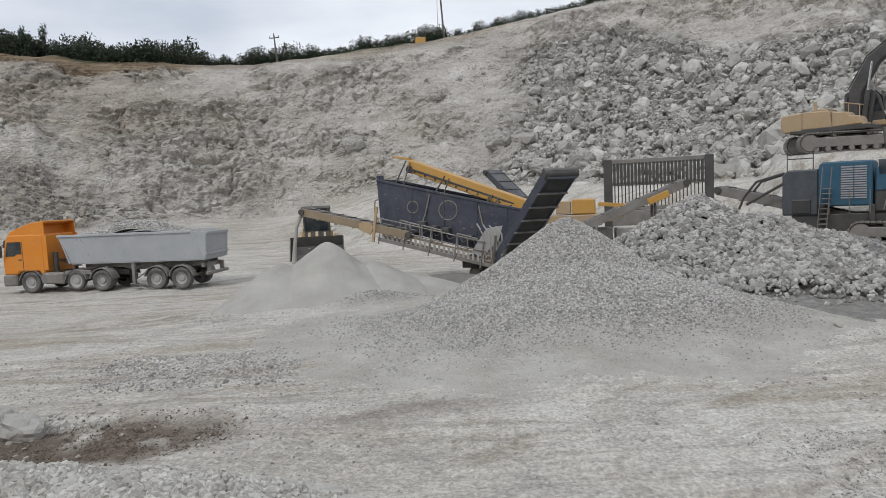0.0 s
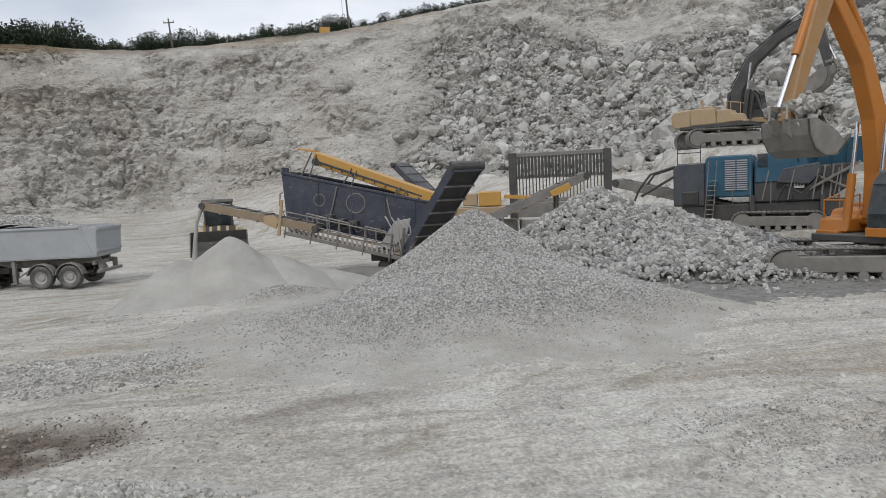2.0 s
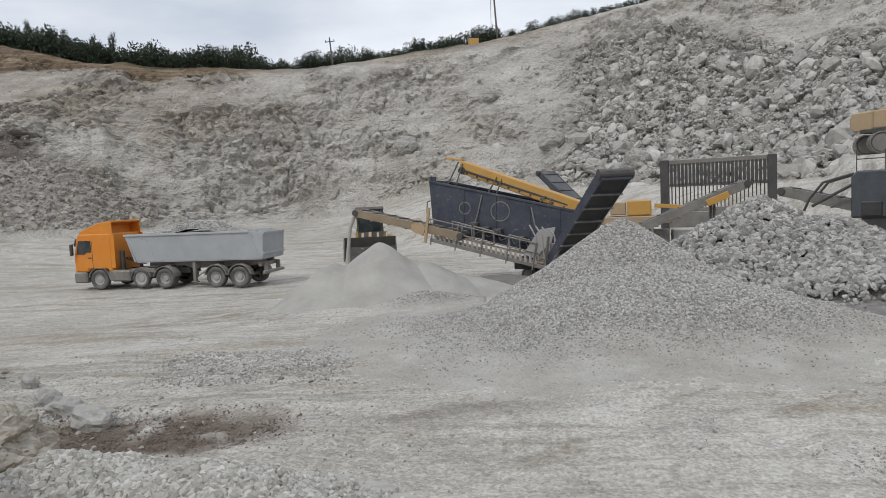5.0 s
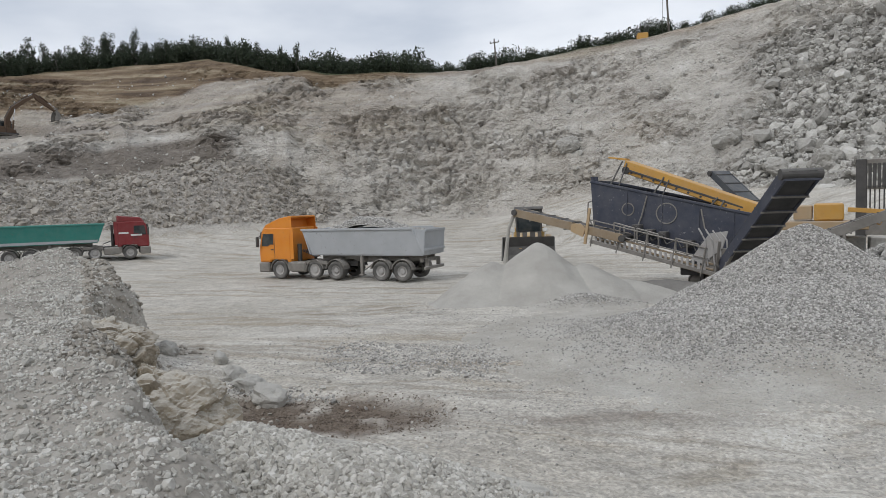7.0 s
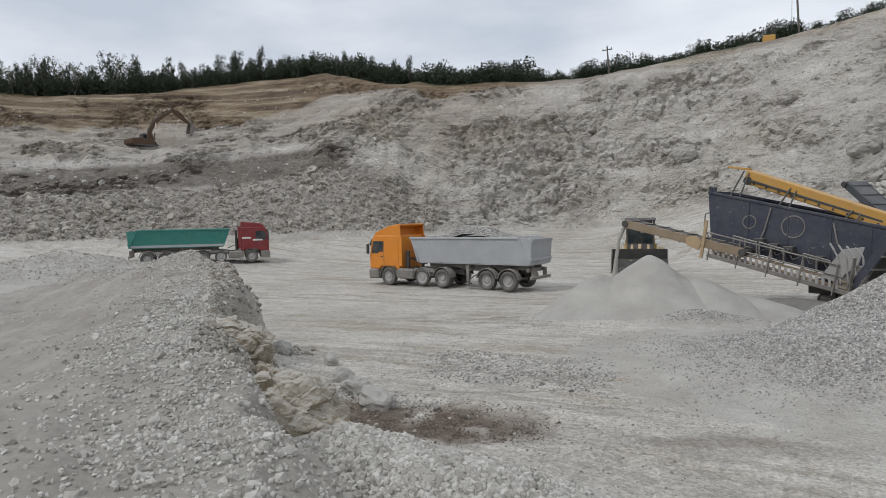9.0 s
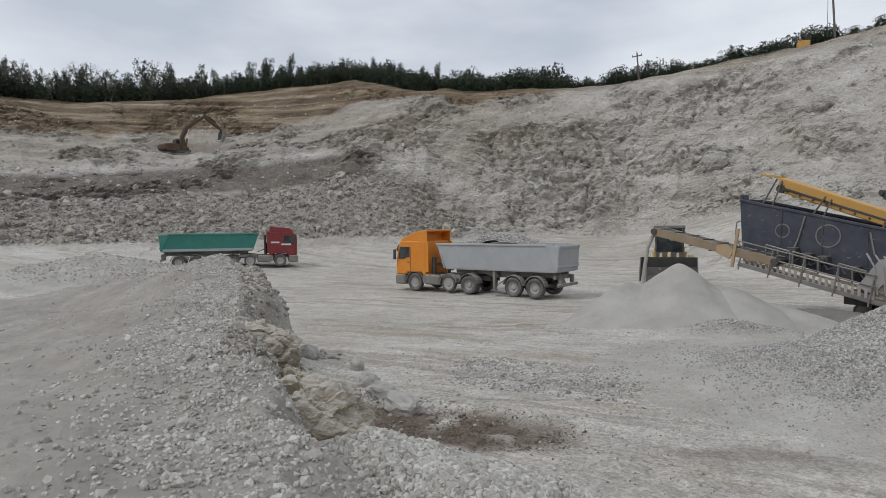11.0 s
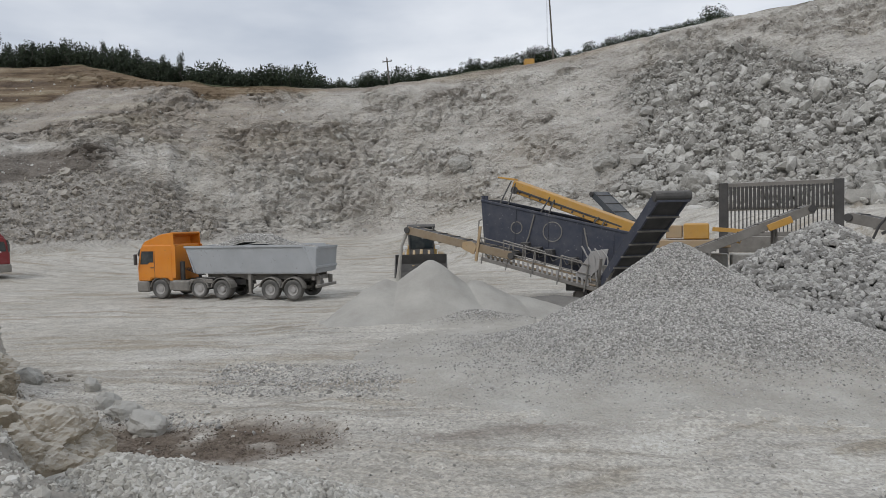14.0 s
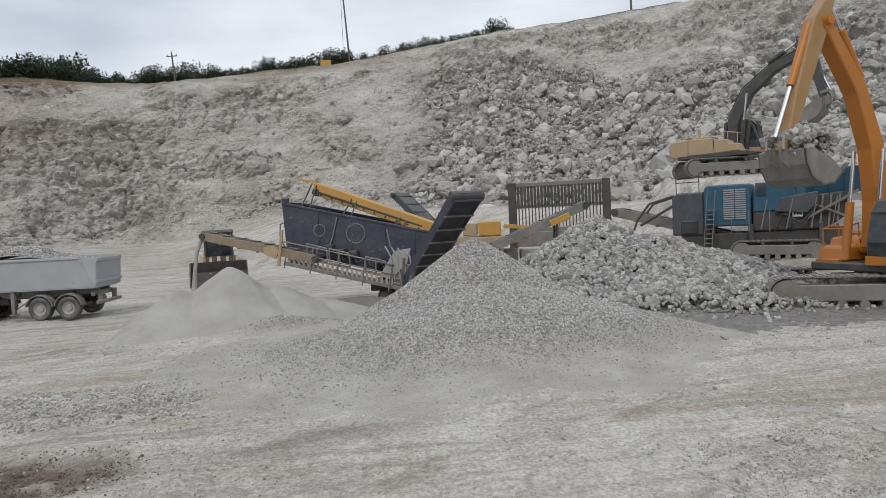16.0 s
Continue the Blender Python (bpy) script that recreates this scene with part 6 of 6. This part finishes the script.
build_heap("rubble_windrow", [(-4.6, 6.25, 1.62, 0.42, 1.3, 0.9, 8), (-3.2, 6.2, 1.5, 0.4, 1.5, 0.9, 0), (-2.1, 5.9, 1.3, 0.38, 1.2, 1.0, 0)], 2.8, RUBBLE, 0.062, 7000, RUBBLE, "low windrow of pale broken stones at the ramp's foot", 0.1, 11, lumps=0.03)


def crag(name, m, size, material, label, seed, detail=6):
    """One big lump of broken earth or rock."""
    bm = bmesh.new()
    bmesh.ops.create_icosphere(bm, subdivisions=detail, radius=1.0)
    p = np.array([v.co[:] for v in bm.verts])
    f1, e1 = facets(p * 1.6 + seed, seed)
    f2, e2 = facets(p * 4.0 + seed, seed + 1)
    f3, e3 = facets(p * 10.0 + seed, seed + 2)
    d = 1 + 0.09 * f1 + 0.03 * f2 + 0.008 * f3 + 0.16 * fractal(p * 1.3 + seed, 6, seed, 0.5) - 0.04 * (1 - step(0, 0.25, e1))
    p = p * d[:, None] * np.array(size)
    for v, c in zip(bm.verts, p):
        v.co = c
    me = bpy.data.meshes.new(name)
    bm.to_mesh(me)
    bm.free()
    me.materials.append(material)
    ob = tagged(new(name, me), label, "boulder")
    ob.matrix_basis = m
    return ob


CAKED = stone_material("caked_earth", (0.31, 0.262, 0.192), (0.40, 0.348, 0.27), 3.5, 0.6)
crag("earth_block", pose(-5.98, 6.66, 1.24, 8, -6, 40), (0.82, 0.68, 0.72), CAKED, "large tan block of caked earth at the ramp's edge", 3)
crag("earth_block", pose(-6.75, 7.15, 1.35, 0, 10, 10), (0.42, 0.38, 0.5), CAKED, "dusty block of caked earth in the collapsed edge", 7)
crag("earth_block", pose(-8.3, 8.1, 1.85, 0, 8, 60), (0.7, 0.55, 0.55), CAKED, "cracked block of earth on the ramp's corner", 9)
for k, (x, y, r) in enumerate(((-6.2, 9.3, 0.34), (-7.0, 9.9, 0.3), (-8.0, 10.8, 0.28), (-9.3, 12.1, 0.24), (-10.9, 12.3, 0.3), (-11.6, 13.0, 0.26))):
    crag("boulder", pose(x, y, ground_at(x, y) + r * 0.35, 20 * k, 15, 40 * k), (r, r * 0.8, r * 0.65), BOULDER, "pale loose boulder beside the broken ramp edge", 20 + k, 3)
for k, (az, r, sz) in enumerate(((34.5, 52, 2.0), (36.5, 60, 2.4), (12, 62, 1.7), (5, 72, 1.5), (-7.5, 86, 1.5), (24, 50, 1.2), (8.5, 64, 1.3))):
    pts, lev, azf, screes, rubble, onf = GROUND_SHEET
    x, y = r * math.sin(radians(az)), r * math.cos(radians(az))
    q = pts[np.argmin((pts[:, 0] - x) ** 2 + (pts[:, 1] - y) ** 2)]
    crag("boulder", pose(q[0], q[1], q[2] + 0.25 * sz, 30 * k, 20, 50 * k), (sz, sz * 0.75, sz * 0.6), BOULDER, "big angular limestone boulder lodged in the slope", 40 + k, 4)

# ---- trees, bushes, poles and tank on the rim ----
LEAF = leaf_material("dark_leaf", (0.016, 0.027, 0.015), (0.045, 0.062, 0.030))
LEAF_DRY = leaf_material("olive_leaf", (0.04, 0.05, 0.025), (0.10, 0.105, 0.055))
BARK = stone_material("grey_bark", (0.10, 0.09, 0.08), (0.17, 0.155, 0.135), 6)


def leaves(bm, centre, spread, count, size, rng):
    for _ in range(count):
        d = rng.normal(0, 1, 3)
        c = Vector(centre) + Vector(d / np.linalg.norm(d) * rng.uniform(0, 1) ** 0.5 * np.array(spread) * 0.9)
        a, b = Vector(rng.normal(0, 1, 3)).normalized(), Vector(rng.normal(0, 1, 3)).normalized()
        s = size * rng.uniform(0.6, 1.3)
        bm.faces.new([bm.verts.new(c + a * s), bm.verts.new(c + b * s * 0.55), bm.verts.new(c - a * s), bm.verts.new(c - b * s * 0.55)])


def make_tree(seed, height, spread, airy, leaf):
    rng = np.random.default_rng(seed)
    t = thing("tree", pose(0, -400 - seed, 0), "slender dark green tree on the quarry rim", "tree", "trees along the rim")
    bm = bmesh.new()
    p, r = Vector((0, 0, -0.6)), 0.035 * height ** 0.8
    joints = [p]
    for k in range(7):
        q = Vector((rng.normal(0, 0.04) * height, rng.normal(0, 0.04) * height, height * (k + 1) / 7.6))
        rod(bm, joints[-1], q, r * (1 - k / 8), 7, r * (1 - (k + 1) / 8))
        joints.append(q)
    lb = bmesh.new()
    for k in range(2, 8):
        for _ in range(3 if airy else 4):
            a = rng.uniform(0, 2 * math.pi)
            reach = spread * (1.05 - 0.55 * k / 8) * rng.uniform(0.5, 1.0)
            tip = joints[k] + Vector((math.cos(a) * reach, math.sin(a) * reach, rng.uniform(0.05, 0.16) * height))
            mid = joints[k - 1].lerp(tip, 0.5) + Vector((0, 0, -0.02 * height))
            rod(bm, joints[k - 1], mid, r * 0.32, 5, r * 0.2)
            rod(bm, mid, tip, r * 0.2, 5, r * 0.06)
            n = 16 if airy else 34
            leaves(lb, tip, (0.34 * spread,) * 2 + (0.11 * height,), n, 0.08 + 0.009 * height, rng)
            leaves(lb, mid, (0.34 * spread,) * 2 + (0.10 * height,), n // 2, 0.10 + 0.012 * height, rng)
    part("trunk", bm, BARK, t)
    part("crown", lb, leaf, t)
    return t


def make_bush(seed, height, spread):
    rng = np.random.default_rng(seed)
    t = thing("bush", pose(0, -400 - seed, 0), "dark green bush on the edge of the quarry", "bush", "bushes along the rim")
    bm, lb = bmesh.new(), bmesh.new()
    for k in range(7):
        a, reach = rng.uniform(0, 6.28), spread * rng.uniform(0.1, 0.75)
        tip = Vector((math.cos(a) * reach, math.sin(a) * reach, height * rng.uniform(0.35, 0.95)))
        rod(bm, (0, 0, -0.5), tip, 0.035, 5, 0.01)
        leaves(lb, tip, (0.55 * spread, 0.55 * spread, 0.42 * height), 80, 0.135, rng)
        leaves(lb, tip * 0.55, (0.6 * spread, 0.6 * spread, 0.4 * height), 50, 0.145, rng)
    part("stem", bm, BARK, t)
    part("crown", lb, LEAF, t)
    return t


def rim_place(az, back):
    r = float(ring(4, 0, np.array([az]))[0]) + back
    z = float(ring(4, 1, np.array([az]))[0]) + 0.9 * (1 - math.exp(-back / 8)) + 0.02 * back
    return r * math.sin(radians(az)), r * math.cos(radians(az)), z - 0.35


TREES = [make_tree(1, 6.5, 1.3, False, LEAF), make_tree(2, 5.5, 1.5, False, LEAF), make_tree(3, 7.5, 2.0, True, LEAF_DRY), make_tree(4, 6.0, 1.1, False, LEAF), make_tree(5, 6.8, 1.7, True, LEAF)]
BUSHES = [make_bush(1, 2.0, 1.5), make_bush(2, 1.5, 1.2), make_bush(3, 2.4, 1.4)]
rng = random.Random(12)
spots = []
for k in range(230):
    az = -69 + 39 * (k + rng.random()) / 230
    back = 3.0 + 13 * rng.random() ** 1.3
    tall = 1.08 if az < -52 else 0.9 if az < -40 else 0.68
    spots.append((TREES[rng.choice((0, 2, 1, 2, 3, 4, 2, 4)) if az < -52 else rng.choice((0, 1, 4, 3, 4))], az, back, tall * rng.uniform(0.65, 1.08)))
for k in range(140):
    az = -69 + 44 * (k + rng.random()) / 140
    spots.append((BUSHES[k % 3], az, 2.0 + 5 * rng.random(), rng.uniform(0.85, 1.4)))
for k in range(95):
    az = -26 + 27 * (k + rng.random()) / 95
    lush = 1.5 if az < -20 else 1.05
    if az > -9 and rng.random() < 0.25:
        continue
    spots.append((BUSHES[k % 3], az, 2.5 + 5 * rng.random(), lush * rng.uniform(0.55, 1.05)))
for k in range(46):
    az = 1.2 + 13.2 * (k + rng.random()) / 46
    spots.append((BUSHES[k % 3], az, 4 + 5 * rng.random(), rng.uniform(0.45, 0.8)))
used = set()
for ob, az, back, size in spots:
    x, y, z = rim_place(az, back)
    m = pose(x, y, z, 0, 0, rng.uniform(0, 360)) @ Matrix.Diagonal((size, size, size * rng.uniform(0.85, 1.15), 1))
    if ob.name in used:
        copy_thing(ob, m)
    else:
        used.add(ob.name)
        ob.matrix_basis = m


def pole(m, height, arm, label):
    t = thing("utility_pole", m, label, "pole", "poles on the rim")
    part("post", rod(bmesh.new(), (0, 0, -1.0), (0, 0, height), 0.15, 10, 0.10), WOODP, t)
    if arm:
        part("crossarm", box(bmesh.new(), -0.75, 0.75, -0.06, 0.06, height - 0.55, height - 0.42, 0.01), WOODP, t)
        for x in (-0.65, 0.65, 0.0):
            part("insulator", rod(bmesh.new(), (x, 0, height - 0.42 if x else height), (x, 0, height - 0.18 if x else height + 0.22), 0.05, 8), STEEL, t)
    return t


pole(pose(-24.0, 101.3, 24.3, 0, -4, 0), 5.2, True, "leaning weathered utility pole with a short crossarm")
tall = pole(pose(1.26, 98.6, 26.2, 0, -3, 0), 14.0, False, "tall thin weathered pole on the rim")
part("guy_wire", rod(bmesh.new(), (-0.9, 0.5, 0.3), (-0.15, 0, 13.5), 0.03, 5), STEEL, tall)
x, y, z = rim_place(24.5, 0.4)
pole(pose(x, y, z, 0, -1, 0), 8.0, False, "thin pole above the boulder slope")


def rim_tank(m):
    t = thing("water_tank", m, "yellow steel tank with a rail on the quarry rim", "tank")
    part("body", box(bmesh.new(), -0.7, 0.7, -0.7, 0.7, -0.5, 1.0, 0.06), YELLOW, t)
    for px, py in ((-0.7, -0.6), (0.7, -0.6), (-0.7, 0.6), (0.7, 0.6), (-0.25, 0.0), (0.3, 0.0)):
        part("post", rod(bmesh.new(), (px, py, 1.1), (px, py, 2.1 if py else 2.5), 0.05, 6), STEEL, t)
    bm = bmesh.new()
    for py in (-0.6, 0.6):
        rod(bm, (-0.7, py, 1.9), (0.7, py, 1.9), 0.035, 6)
    part("rail", bm, STEEL, t)


rim_tank(pose(-2.3, 97.4, 26.05, 0, 0, 10))
